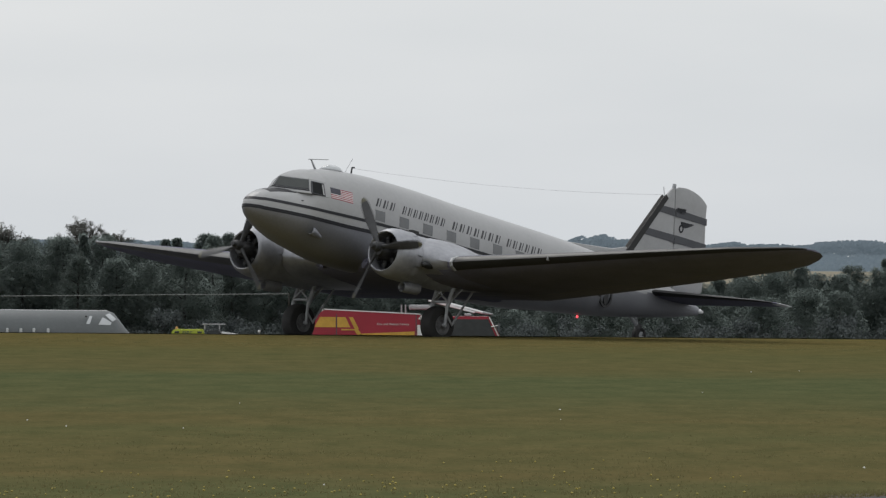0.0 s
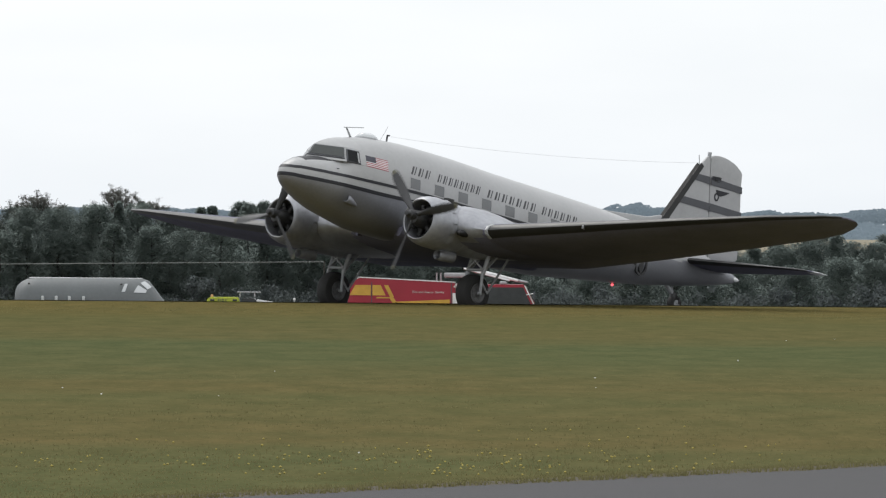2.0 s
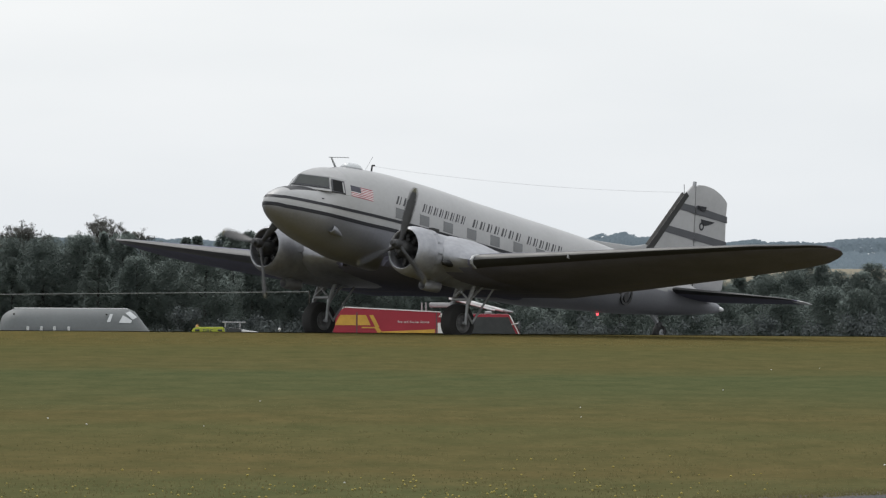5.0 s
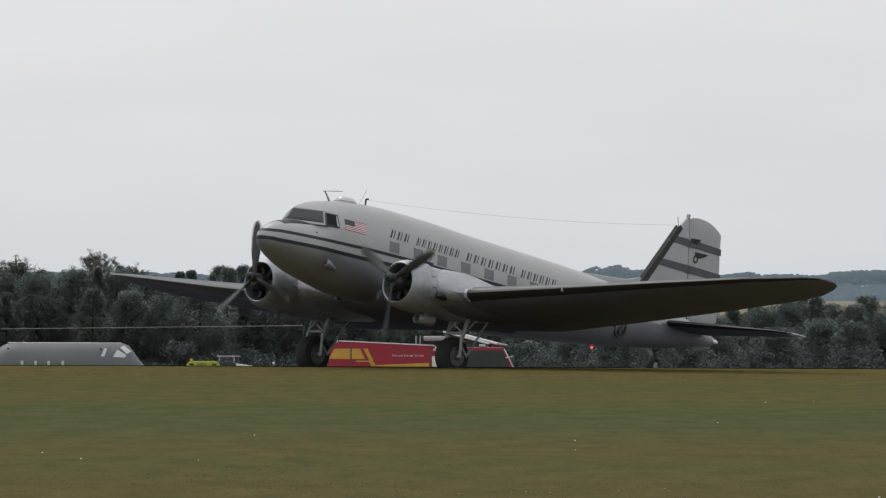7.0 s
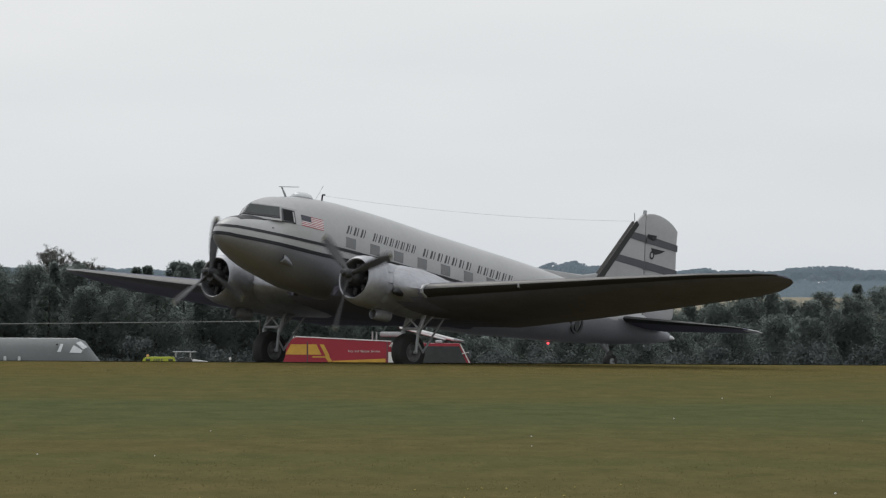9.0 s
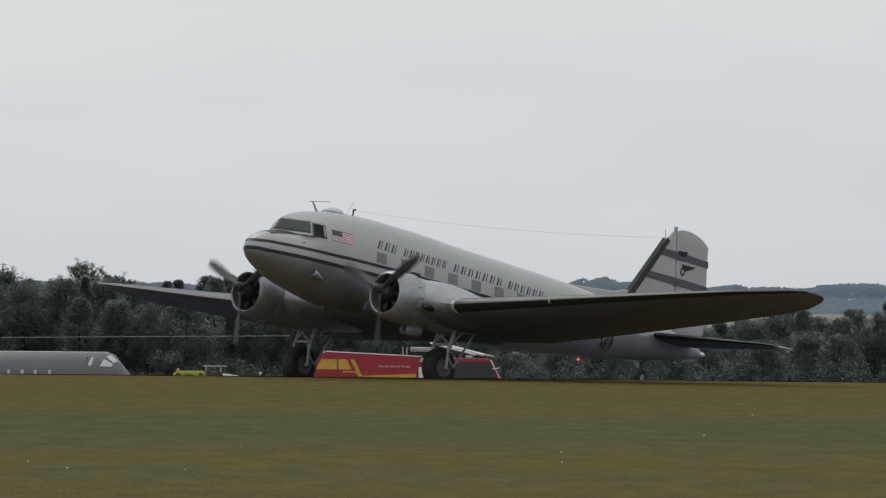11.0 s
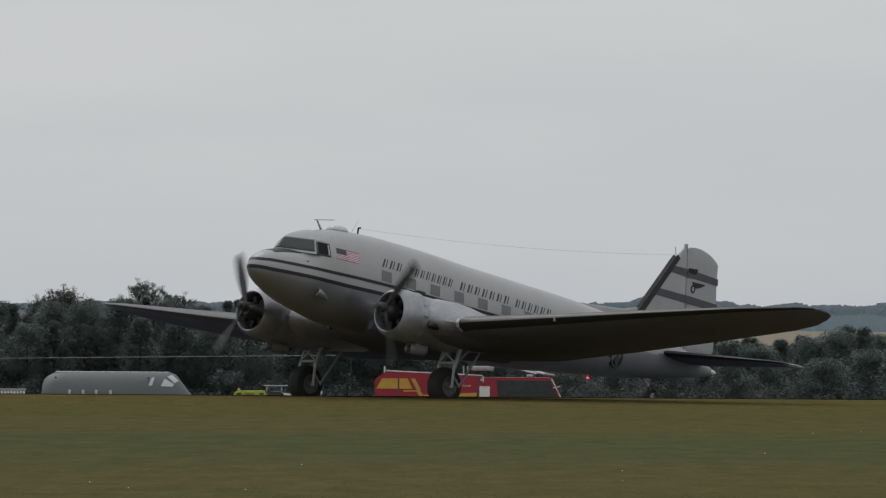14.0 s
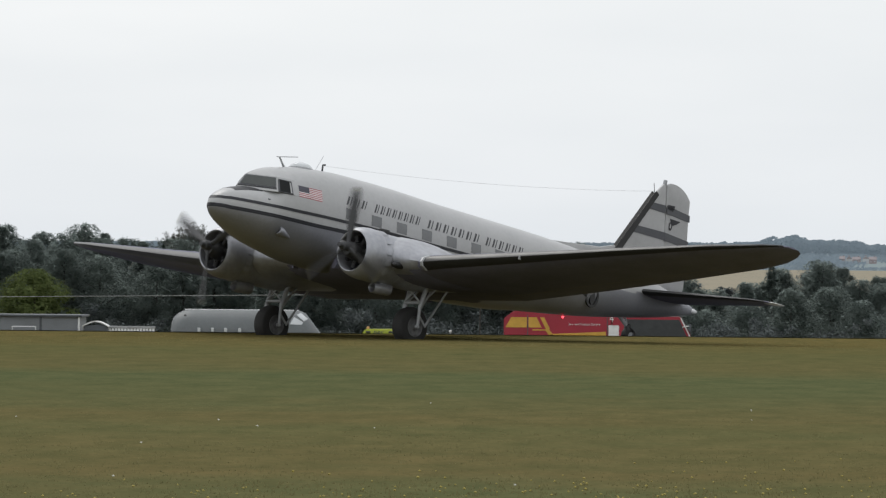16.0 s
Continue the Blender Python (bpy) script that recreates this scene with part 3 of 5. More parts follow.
    # cockpit glazing
    for side in (1, -1):
        face = [Vector(p) for p in ((1.25, 0, 1.05), (1.77, -side * 0.71, 1.05), (1.67, -side * 0.93, 0.60), (0.95, 0, 0.60))]
        flank = [face[1], hull_side(2.3, 1.05, 0.012, side), hull_side(2.3, 0.60, 0.012, side), face[2]]

        def flat(quad, u0, u1, v0, v1, lift, thick=0.02):
            out = (quad[1] - quad[0]).cross(quad[3] - quad[0]).normalized()
            if out.y * side > 0:
                out = -out
            def at(u, v, o):
                return (quad[0].lerp(quad[1], u)).lerp(quad[3].lerp(quad[2], u), v) + out * o
            outer = [at(u0 + (u1 - u0) * i / 3, v0 + (v1 - v0) * j / 2, lift) for j in range(3) for i in range(4)]
            inner = [at(u0 + (u1 - u0) * i / 3, v0 + (v1 - v0) * j / 2, lift - thick) for j in range(3) for i in range(4)]
            return plate(outer, inner, 3, 2)
        part("cockpit_front", flat(face, 0, 1, 0, 1, 0.0, 0.03), WHITE, hull)
        part("cockpit_flank", flat(flank, 0, 1, 0, 1, 0.0, 0.03), WHITE, hull)
        # roof that swells up from the windscreen's top edge to the hull
        bm = bmesh.new()
        grid = []
        for j in range(9):
            v = j / 8
            row = []
            for i in range(9):
                u = i / 8
                top, bot, hw = smooth_table(HULL, 2.3)
                zc, hz = (top + bot) / 2, (top - bot) / 2
                yb = abs(flank[1].y) * u
                back = Vector((2.3, -side * yb, zc + hz * (1 - (yb / (hw + 0.012)) ** POWER) ** (1 / POWER)))
                swell = 0.065 * math.sin(math.pi * v) ** 0.7 * (1 - u**3)
                p = face[0].lerp(face[1], u).lerp(back, v)
                row.append(bm.verts.new((p.x, p.y, p.z + swell)))
            grid.append(row)
        for ra, rb in zip(grid, grid[1:]):
            for i in range(8):
                bm.faces.new((ra[i], ra[i + 1], rb[i + 1], rb[i]))
        part("cockpit_roof", bm, WHITE, hull)
        part("windscreen_frame", flat(face, 0.015, 0.975, 0.07, 0.76, 0.006), BAND, hull)
        part("windscreen", flat(face, 0.04, 0.955, 0.11, 0.715, 0.012), SCREEN, hull, "two-part windscreen, sky reflection in its grey-green")
        part("screen_sill", flat(face, 0.0, 0.98, 0.78, 0.85, 0.01), NAVY, hull, "dark strip below the windscreen")
        part("side_window_frame", flat(flank, 0.06, 0.80, 0.17, 1.0, 0.038, 0.06), BAND, hull)
        part("cockpit_side_window", flat(flank, 0.11, 0.74, 0.22, 0.965, 0.044, 0.06), GLASSDARK, hull, "open dark cockpit side window")
        part("window_blind", flat(flank, 0.66, 0.73, 0.28, 0.95, 0.05, 0.06), WHITE, hull)
    part("glare_panel", hull_angle_patch([(0.62, -34), (1.42, -40), (1.42, 40), (0.62, 34)], 0.006, 5, 8), NAVY, hull, "dark anti-glare panel on the nose")
    # cabin windows
    for i in range(8):
        x = 4.13 + i * 1.012
        for side in (1, -1):
            part("window_frame", hull_patch([(x - 0.02, 0.65), (x + 0.42, 0.65), (x + 0.44, 0.30), (x, 0.30)], 0.002, 3, 3, 0.02, side), WHITE, hull)
            part("cabin_window", hull_patch([(x, 0.625), (x + 0.4, 0.62), (x + 0.42, 0.32), (x + 0.02, 0.325)], 0.006, 3, 3, 0.02, side), GLASSGREY, hull, "square grey cabin window")
    # lettering as plain slanted bars, one for each character
    words = ((4.12, 4.98, 3), (5.22, 7.10, 8), (7.36, 9.56, 7), (9.76, 11.42, 6))
    for x0, x1, count in words:
        step = (x1 - x0) / count
        for k in range(count):
            for side in (1, -1):
                a = x0 + k * step + step * 0.05
                zt = 0.985 - 0.012 * (a - 4)
                zb = zt - 0.255
                lean = 0.12
                for at, w in ((0.0, 0.22), (0.45, 0.11)):
                    b = a + step * at
                    w *= step
                    part("lettering_bar", hull_patch([(b + lean, zt), (b + lean + w, zt), (b + w, zb), (b, zb)], 0.005, 2, 3, 0.012, side), LETTER, hull)
    # flag
    fx0, fx1, fz0, fz1 = 2.40, 3.22, 0.61, 0.93
    for k in range(13):
        za, zb = fz1 - (fz1 - fz0) * k / 13, fz1 - (fz1 - fz0) * (k + 1) / 13
        x0 = fx0 + (0.36 if k < 7 else 0)
        part("flag_stripe", hull_patch([(x0, za), (fx1, za), (fx1, zb), (x0, zb)], 0.005, 4, 1, 0.012), FLAGRED if k % 2 == 0 else FLAGWHITE, hull)
    part("flag_canton", hull_patch([(fx0, fz1), (fx0 + 0.36, fz1), (fx0 + 0.36, fz1 - (fz1 - fz0) * 7 / 13), (fx0, fz1 - (fz1 - fz0) * 7 / 13)], 0.005, 4, 3, 0.012), FLAGBLUE, hull)
    # nose flank scoop (teardrop), small vents, static ports
    for side in (1, -1):
        bm = lathe([(0.1, 0.06), (-0.02, 0.08), (-0.05, 0.1), (-0.04, 0.12), (0.03, 0.135), (0.18, 0.11), (0.36, 0.06), (0.46, 0.005)], seg=16)
        p = hull_side(1.97, -0.45, 0.0, side)
        bmesh.ops.transform(bm, matrix=Matrix.Translation((p.x, p.y, p.z)) @ pose(0, 0, 0, 0, 16, 0), verts=bm.verts[:])
        part("flank_scoop", bm, SILVER, hull, "teardrop silver air scoop")
        p = hull_side(1.45, 0.35, 0.0, side)
        part("small_vent", box((p.x, p.y - 0.03, p.z - 0.015), (p.x + 0.09, p.y + 0.03, p.z + 0.015), 0.01), NAVY, hull)
    # roof: mast, aerial arm, astrodome, stub aerials, wire
    bm = tube((2.66, 0, 1.48), (2.42, 0, 1.75), 0.035, 0.022, 8)
    part("aerial_mast", bm, METAL, hull, "slanted aerial mast")
    part("aerial_arm", tube((2.32, 0, 1.735), (3.12, 0, 1.885), 0.011, seg=6), METAL, hull)
    bm = lathe([(0.0, 0.36), (0.06, 0.37), (0.1, 0.355)], "z", 28, (3.3, 0, 1.5))
    part("dome_base", bm, METAL, hull)
    bm = lathe([(0.0, 0.33), (0.07, 0.31), (0.13, 0.25), (0.17, 0.15), (0.185, 0.01)], "z", 28, (3.3, 0, 1.58))
    part("astrodome", bm, GLASSCLEAR, hull, "clear observation dome on the roof")
    bm = tube((4.12, 0, 1.62), (4.12, 0, 1.86), 0.025, seg=8)
    add_tube(bm, (4.12, 0, 1.86), (4.22, 0, 1.88), 0.022, seg=8)
    part("stub_aerial", bm, NAVY, hull)
    part("whip_aerial", tube((3.85, 0, 1.65), (4.1, 0, 2.12), 0.006, seg=5), METAL, hull)
    pts = [Vector((4.14, 0, 1.84)).lerp(Vector((17.5, 0, 3.78)), k / 16) - Vector((0, 0, 0.16 * 4 * (k / 16) * (1 - k / 16))) for k in range(17)]
    bm = bmesh.new()
    for a, b in zip(pts, pts[1:]):
        add_tube(bm, a, b, 0.004, seg=5)
    part("aerial_wire", bm, WIRE, hull, "thin sagging aerial wire")
    # belly beacon, tail light
    part("beacon", lathe([(0.0, 0.036), (-0.03, 0.036), (-0.05, 0.026), (-0.06, 0.005)], "z", 14, (14.45, 0, -0.54)), BEACON, hull, "glowing red beacon")
    part("tail_light", lathe([(19.7, 0.07), (19.85, 0.07), (19.95, 0.04), (19.98, 0.01)], "x", 14, (0, 0, 0.62)), WHITEPAINT, hull)
    # wings
    for side in (1, -1):
        rows = [WING[0]]
        for a, b in zip(WING, WING[1:]):
            steps = 5 if b[0] - a[0] > 1.5 else 2
            for k in range(1, steps + 1):
                rows.append(tuple(p + (q - p) * k / steps for p, q in zip(a, b)))
        wing = part("wing", loft([wing_ring(r, side) for r in rows]), UNDERWING, root, "long tapered metal wing, underside shade put into its colour")
        bo = [(JOINT,) + tuple(smooth_table(WING, JOINT))] + [r for r in rows if JOINT <= r[0] <= 14.38]
        part("deicing_boot", loft([wing_ring(r, side, 0.008, 0.09) for r in bo], cap=False, closed=False), BOOT, wing, "black rubber leading-edge boot")
        # aileron and flap gaps under the trailing edge
        for y0, y1 in ((0.95, 4.3), (4.45, 8.3), (8.4, 13.4)):
            bm = bmesh.new()
            def under(y, u):
                r = smooth_table(WING, y)
                le, te, z, th = r
                c = te - le
                yt = 5 * th * (0.2969 * math.sqrt(u) - 0.126 * u - 0.3516 * u * u + 0.2843 * u**3 - 0.1036 * u**4)
                return Vector((le + u * c, -side * y, z - (u - 0.3) * c * math.sin(radians(INCIDENCE)) + (0.08 * u * (1 - u) - yt) * c - 0.004))
            for k in range(8):
                ya, yb = y0 + (y1 - y0) * k / 8, y0 + (y1 - y0) * (k + 1) / 8
                q = [under(ya, 0.775), under(yb, 0.775), under(yb, 0.785), under(ya, 0.785)]
                bm.faces.new([bm.verts.new(p) for p in q] if side > 0 else [bm.verts.new(p) for p in q[::-1]])
            part("control_gap", bm, BOOT, wing)
        # joint strip at the root of the outer panel
        def wing_row(y):
            return (y,) + tuple(smooth_table(WING, y))
        part("inner_skin", loft([wing_ring(wing_row(y), side, 0.006, 0.07) for y in (0.95, 2.0, 3.0, 4.0, JOINT)], cap=False, closed=False), UNDERWING, wing, "grey skin of the inner wing, shade in its colour")
        part("wing_joint", loft([wing_ring(wing_row(JOINT + d), side, g, 0.06) for d, g in ((-0.05, 0.004), (-0.035, 0.03), (0.035, 0.03), (0.05, 0.004))], cap=False, closed=False), METAL, wing, "pale joint strip at the outer panel")
        # fillet between wing and hull, running out to a thin tip behind the trailing edge
        rings = []
        for k in range(17):
            u = k / 16
            x = 4.3 + 5.6 * u
            z = smooth_table([(4.3, -0.90), (5.6, -0.84), (7.2, -0.90), (8.9, -1.0), (9.9, -0.95)], x)[0]
            w = smooth_table([(4.3, 1.0), (5.0, 1.30), (7.0, 1.48), (8.6, 1.52), (9.5, 1.36), (9.9, 1.2)], x)[0]
            top = 0.34 * math.sin(math.pi * min(1.0, 0.1 + u * 0.9))
            thin = 0.05 + 0.12 * (1 - u)
            rings.append([(x, -side * 0.8, z + top), (x, -side * (1.08 - 0.1 * u), z + top * 0.9), (x, -side * (w - 0.12), z + 0.25 * top), (x, -side * w, z), (x, -side * (w - 0.15), z - thin), (x, -side * 0.8, z - thin)])
        part("wing_fillet", loft(rings), UNDERWING, root, "smooth wing root fairing, belly shade put into its colour")
        if side == 1:
            # light on the leading edge
            r = smooth_table(WING, 7.2)
            part("leading_edge_light", box((r[0] - 0.03, -7.265, r[2] - 0.03), (r[0] + 0.1, -7.235, r[2] + 0.08), 0.01), METAL, wing)
    # roundel and bar seen under the wing's trailing edge: hull marking in plain shapes
    for side in (1, -1):
        p = hull_side(14.8, 0.13, 0, side)
        ring = [[(p.x + r * 0.78 * math.cos(2 * math.pi * i / 28), p.y - side * o, p.z + r * math.sin(2 * math.pi * i / 28)) for i in range(28)] for r, o in ((0.34, -0.05), (0.34, 0.012), (0.265, 0.012), (0.265, -0.05))]
        part("roundel", loft(ring, cap=False), BOOT, hull, "dark roundel ring")
        bm = lathe([(-0.03, 0.26), (0.014, 0.26)], "y", 24)
        bmesh.ops.transform(bm, matrix=Matrix.Translation(p) @ Matrix.Diagonal((0.36, side * -1.0, 1, 1)), verts=bm.verts[:])
        part("roundel_bar", bm, BOOT, hull)
        part("marking_bar", hull_patch([(13.75, 0.3), (14.55, 0.14), (14.55, 0.05), (13.75, 0.2)], 0.006, 5, 2, 0.012, side), BOOT, hull)
    # tail
    fin_outline = [(16.12, 1.72), (16.78, 2.62), (17.52, 3.66), (17.66, 3.86), (17.84, 4.06), (17.95, 4.1), (18.2, 2.2), (18.4, 1.0), (16.0, 0.9)]
    fin = part("fin", flat_fin(fin_outline, 0.14), WHITE, root, "white tail fin with dark leading edge")
    part("dorsal_fin", flat_fin([(13.2, 1.52), (14.2, 1.61), (15.57, 1.74), (16.12, 1.90), (16.7, 1.9), (16.7, 1.1), (13.6, 1.2)], 0.12), WHITE, fin, "low white dorsal fin")
    for side in (1, -1):
        part("fin_boot", strip_on_fin([(16.06, 1.72), (17.45, 3.72), (17.53, 3.80), (17.66, 3.70), (16.33, 1.72)], -side * 0.076), BOOT, fin, "black leading-edge boot")
    part("boot_edge", loft([[(x + dx, y, z) for dx, y in ((-0.05, 0.0), (-0.02, -0.079), (0.1, -0.079), (0.1, 0.079), (-0.02, 0.079))] for x, z in ((16.09, 1.72), (16.77, 2.7), (17.48, 3.72))]), RUBBER, fin)
    rud = [(17.97, 4.06), (18.1, 4.13), (18.35, 4.17), (18.6, 4.17), (18.82, 4.14), (19.02, 4.09), (19.2, 4.02), (19.36, 3.93), (19.47, 3.84), (19.5, 3.38), (19.62, 2.58), (19.74, 1.7), (19.76, 1.2), (19.55, 1.0), (18.5, 1.0), (18.25, 2.2)]
    hinge = Vector((18.05, 0, 3.2))
    bm = flat_fin(rud, 0.12)
    bmesh.ops.translate(bm, vec=-hinge, verts=bm.verts[:])
    rudder = part("rudder", bm, WHITE, root, "white rudder with two slate bands")
    rudder.location = hinge
    part("fin_tip_light", box((17.88, -0.05, 4.0), (17.97, 0.05, 4.2), 0.02), METAL, fin)
    for side in (1, -1):
        y = -side * 0.074
        part("fin_band", strip_on_fin([(17.40, 3.44), (18.0, 3.45), (18.05, 3.22), (17.29, 3.23)], y), BAND, fin, "slate band")
        part("fin_band", strip_on_fin([(16.92, 2.65), (18.13, 2.66), (18.18, 2.43), (16.77, 2.43)], y), BAND, fin, "slate band")
        y = -side * 0.064
        for poly, mat in (([(18.06, 3.46), (19.50, 3.42), (19.53, 3.22), (18.1, 3.22)], BAND), ([(18.16, 2.67), (19.61, 2.66), (19.64, 2.44), (18.2, 2.43)], BAND),
                          ([(18.12, 3.50), (18.53, 3.53), (18.51, 3.42), (18.42, 3.34), (18.1, 3.37)], NAVY), ([(18.34, 3.12), (18.98, 3.14), (18.86, 3.07), (18.74, 3.01), (18.56, 2.95), (18.42, 3.0)], NAVY)):
            bm = strip_on_fin(poly, y)
            bmesh.ops.translate(bm, vec=-hinge, verts=bm.verts[:])
            part("rudder_band" if mat is BAND else "emblem_shape", bm, mat, rudder)
    for side in (1, -1):
        ring = [[(18.42 + r * 0.8 * math.cos(2 * math.pi * i / 20), -side * yy, 2.91 + r * math.sin(2 * math.pi * i / 20)) for i in range(20)] for r, yy in ((0.13, 0.062), (0.13, 0.07), (0.075, 0.07), (0.075, 0.062))]
        bm = loft(ring, cap=False)
        bmesh.ops.translate(bm, vec=-hinge, verts=bm.verts[:])
        part("emblem_ring", bm, NAVY, rudder)
    part("fin_aerial", tube((17.55, 0, 3.7), (17.46, 0, 4.02), 0.012, seg=5), METAL, fin)
    for side in (1, -1):
        T = [(0.2, 17.0, 19.35, 0.72, 0.1), (1.5, 17.5, 19.35, 0.72, 0.1), (2.8, 18.0, 19.36, 0.72, 0.09), (3.6, 18.32, 19.36, 0.72, 0.08), (3.95, 18.6, 19.34, 0.72, 0.07), (4.06, 18.85, 19.25, 0.72, 0.05)]
        def tail_ring(r, g=0.0, only=None):
            yy, le, te, z, th = r
            c = te - le
            return [(le + u * c, -side * yy, z + v * c * (1 + g)) for u, v in airfoil(10, th, 0.0) if only is None or u < only]
        stab = part("tailplane", loft([tail_ring(r) for r in T]), UNDERWING, root, "tailplane, underside shade put into its colour")
        part("tail_boot", loft([tail_ring(r, 0.12, 0.1) for r in T[:-1]], cap=False, closed=False), BOOT, stab)
        # the light that the tip catches is put into its white colour
        part("elevator_tip", loft([tail_ring(r, 0.25, None) for r in ((3.84, 18.62, 19.42, 0.72, 0.07), (4.0, 18.74, 19.40, 0.72, 0.065), (4.14, 18.98, 19.35, 0.72, 0.06))]), WHITEPAINT, stab, "elevator tip, caught light in its pale colour")
    # tail wheel: raked leg, fork and small tyre
    part("tail_strut", tube((16.7, 0, -0.05), (17.18, 0, -0.36), 0.065, 0.055), METAL, root)
    part("tail_brace", tube((16.98, 0, -0.02), (17.16, 0, -0.34), 0.035, 0.03, 8), METAL, root)
    part("fork_head", lathe([(-0.09, 0.03), (-0.08, 0.11), (0.06, 0.11), (0.1, 0.05)], "z", 16, (17.18, 0, -0.36)), DARKMETAL, root)
    for sd in (-1, 1):
        bm = tube((17.16, sd * 0.09, -0.36), (17.34, sd * 0.13, -0.46), 0.028, 0.024)
        add_tube(bm, (17.34, sd * 0.13, -0.46), (17.30, sd * 0.13, -0.62), 0.024, 0.02)
        part("tail_fork", bm, DARKMETAL, root)
    tw = part("tail_wheel", lathe([(-0.1, 0.1), (-0.11, 0.18), (-0.08, 0.235), (0, 0.255), (0.08, 0.235), (0.11, 0.18), (0.1, 0.1)], "y", 28), RUBBER, root, "small black tail tyre")
    tw.location = (17.26, 0, -0.60)
    part("rim", lathe([(-0.1, 0.02), (-0.105, 0.11), (0.105, 0.11), (0.1, 0.02)], "y", 16), METAL, tw)
    props, wheels = [], [(tw, 0.255)]
    for side in (1, -1):
        build_engine(root, side)
        props.append(build_propeller(root, side))
        wheels.append((build_main_gear(root, side), 0.565))
    return root, props, wheels, rudder


# ---- ground ----
PROFILE = [(-400, 0.0), (150, 0.0), (196, 0.0), (209, 0.025), (217, 0.07), (223, 0.132), (225, 0.135), (228, 0.06), (234, -0.1), (246, -0.3), (300, -1.6), (400, -4.2), (900, -4.2), (2000, -3.0), (2500, -0.5), (2900, 3.5), (3100, 4.0), (4000, 7.6), (4600, 12.0), (5500, 12.5)]


def ground_z(x, y):
    z = smooth_table(PROFILE, y)[0]
    if y > 2000:
        z += min(1, (y - 2000) / 1500) * 0.9 * noise.noise((x / 120, y / 700, 0.3))
    return z


def grass_material(name, far=None):
    m = bpy.data.materials.new(name)
    m.use_nodes = True
    nt = m.node_tree
    b = nt.nodes["Principled BSDF"]
    b.inputs["Roughness"].default_value = 0.95
    b.inputs["Specular IOR Level"].default_value = 0.0
    geo = nt.nodes.new("ShaderNodeNewGeometry")
    def tex(scale, detail, rough=0.55):
        mp = nt.nodes.new("ShaderNodeMapping")
        mp.inputs["Scale"].default_value = scale
        nz = nt.nodes.new("ShaderNodeTexNoise")
        nz.inputs["Scale"].default_value = 1.0
        nz.inputs["Detail"].default_value = detail
        nz.inputs["Roughness"].default_value = rough
        nt.links.new(geo.outputs["Position"], mp.inputs["Vector"])
        nt.links.new(mp.outputs["Vector"], nz.inputs["Vector"])
        return nz
    bands, patch, fine = tex((0.06, 0.06, 1.0), 4.0), tex((0.30, 0.12, 1.0), 6.0, 0.7), tex((9.0, 2.6, 1.0), 6.0, 0.75)
    ramp = nt.nodes.new("ShaderNodeValToRGB")
    cols = GRASS_COLOURS if not far else far
    e = ramp.color_ramp.elements
    while len(e) < len(cols):
        e.new(0.5)
    for el, (pos, c) in zip(e, cols):
        el.position, el.color = pos, (*c, 1)
    s1 = nt.nodes.new("ShaderNodeMath")
    s1.operation = "MULTIPLY_ADD"
    nt.links.new(patch.outputs["Fac"], s1.inputs[0])
    s1.inputs[1].default_value = 0.6
    s2 = nt.nodes.new("ShaderNodeMath")
    s2.operation = "MULTIPLY_ADD"
    nt.links.new(bands.outputs["Fac"], s2.inputs[0])
    s2.inputs[1].default_value = 0.9
    s2.inputs[2].default_value = -0.25
    nt.links.new(s2.outputs[0], s1.inputs[2])
    if far:
        nt.links.new(s1.outputs[0], ramp.inputs["Fac"])
    else:  # mown strips run along the runway: place across them, wavered by the patches
        sep = nt.nodes.new("ShaderNodeSeparateXYZ")
        nt.links.new(geo.outputs["Position"], sep.inputs["Vector"])
        wav = nt.nodes.new("ShaderNodeMath")
        wav.operation = "MULTIPLY_ADD"
        nt.links.new(s1.outputs[0], wav.inputs[0])
        wav.inputs[1].default_value = 36.0
        nt.links.new(sep.outputs["Y"], wav.inputs[2])
        rng_ = nt.nodes.new("ShaderNodeMapRange")
        rng_.inputs["From Min"].default_value, rng_.inputs["From Max"].default_value = 76.0, 236.0
        nt.links.new(wav.outputs[0], rng_.inputs["Value"])
        nt.links.new(rng_.outputs["Result"], ramp.inputs["Fac"])
    mix = nt.nodes.new("ShaderNodeMixRGB")
    mix.blend_type = "MULTIPLY"
    mix.inputs["Fac"].default_value = 0.75
    fr = nt.nodes.new("ShaderNodeValToRGB")
    fr.color_ramp.elements[0].position, fr.color_ramp.elements[0].color = 0.3, (0.78, 0.79, 0.76, 1)
    fr.color_ramp.elements[1].position, fr.color_ramp.elements[1].color = 0.7, (1.2, 1.18, 1.12, 1)
    nt.links.new(fine.outputs["Fac"], fr.inputs["Fac"])
    streak = nt.nodes.new("ShaderNodeMixRGB")  # patches of longer and shorter growth
    streak.blend_type = "MULTIPLY"
    streak.inputs["Fac"].default_value = 1.0
    sr = nt.nodes.new("ShaderNodeValToRGB")
    sr.color_ramp.elements[0].position, sr.color_ramp.elements[0].color = 0.34, (0.84, 0.88, 0.86, 1)
    sr.color_ramp.elements[1].position, sr.color_ramp.elements[1].color = 0.66, (1.16, 1.11, 1.1, 1)
    nt.links.new(tex((1.3, 0.3, 1.0), 6.0, 0.68).outputs["Fac"], sr.inputs["Fac"])
    nt.links.new(ramp.outputs["Color"], streak.inputs["Color1"])
    nt.links.new(sr.outputs["Color"], streak.inputs["Color2"])
    nt.links.new(streak.outputs["Color"], mix.inputs["Color1"])
    nt.links.new(fr.outputs["Color"], mix.inputs["Color2"])
    nt.links.new(mix.outputs["Color"], b.inputs["Base Color"])
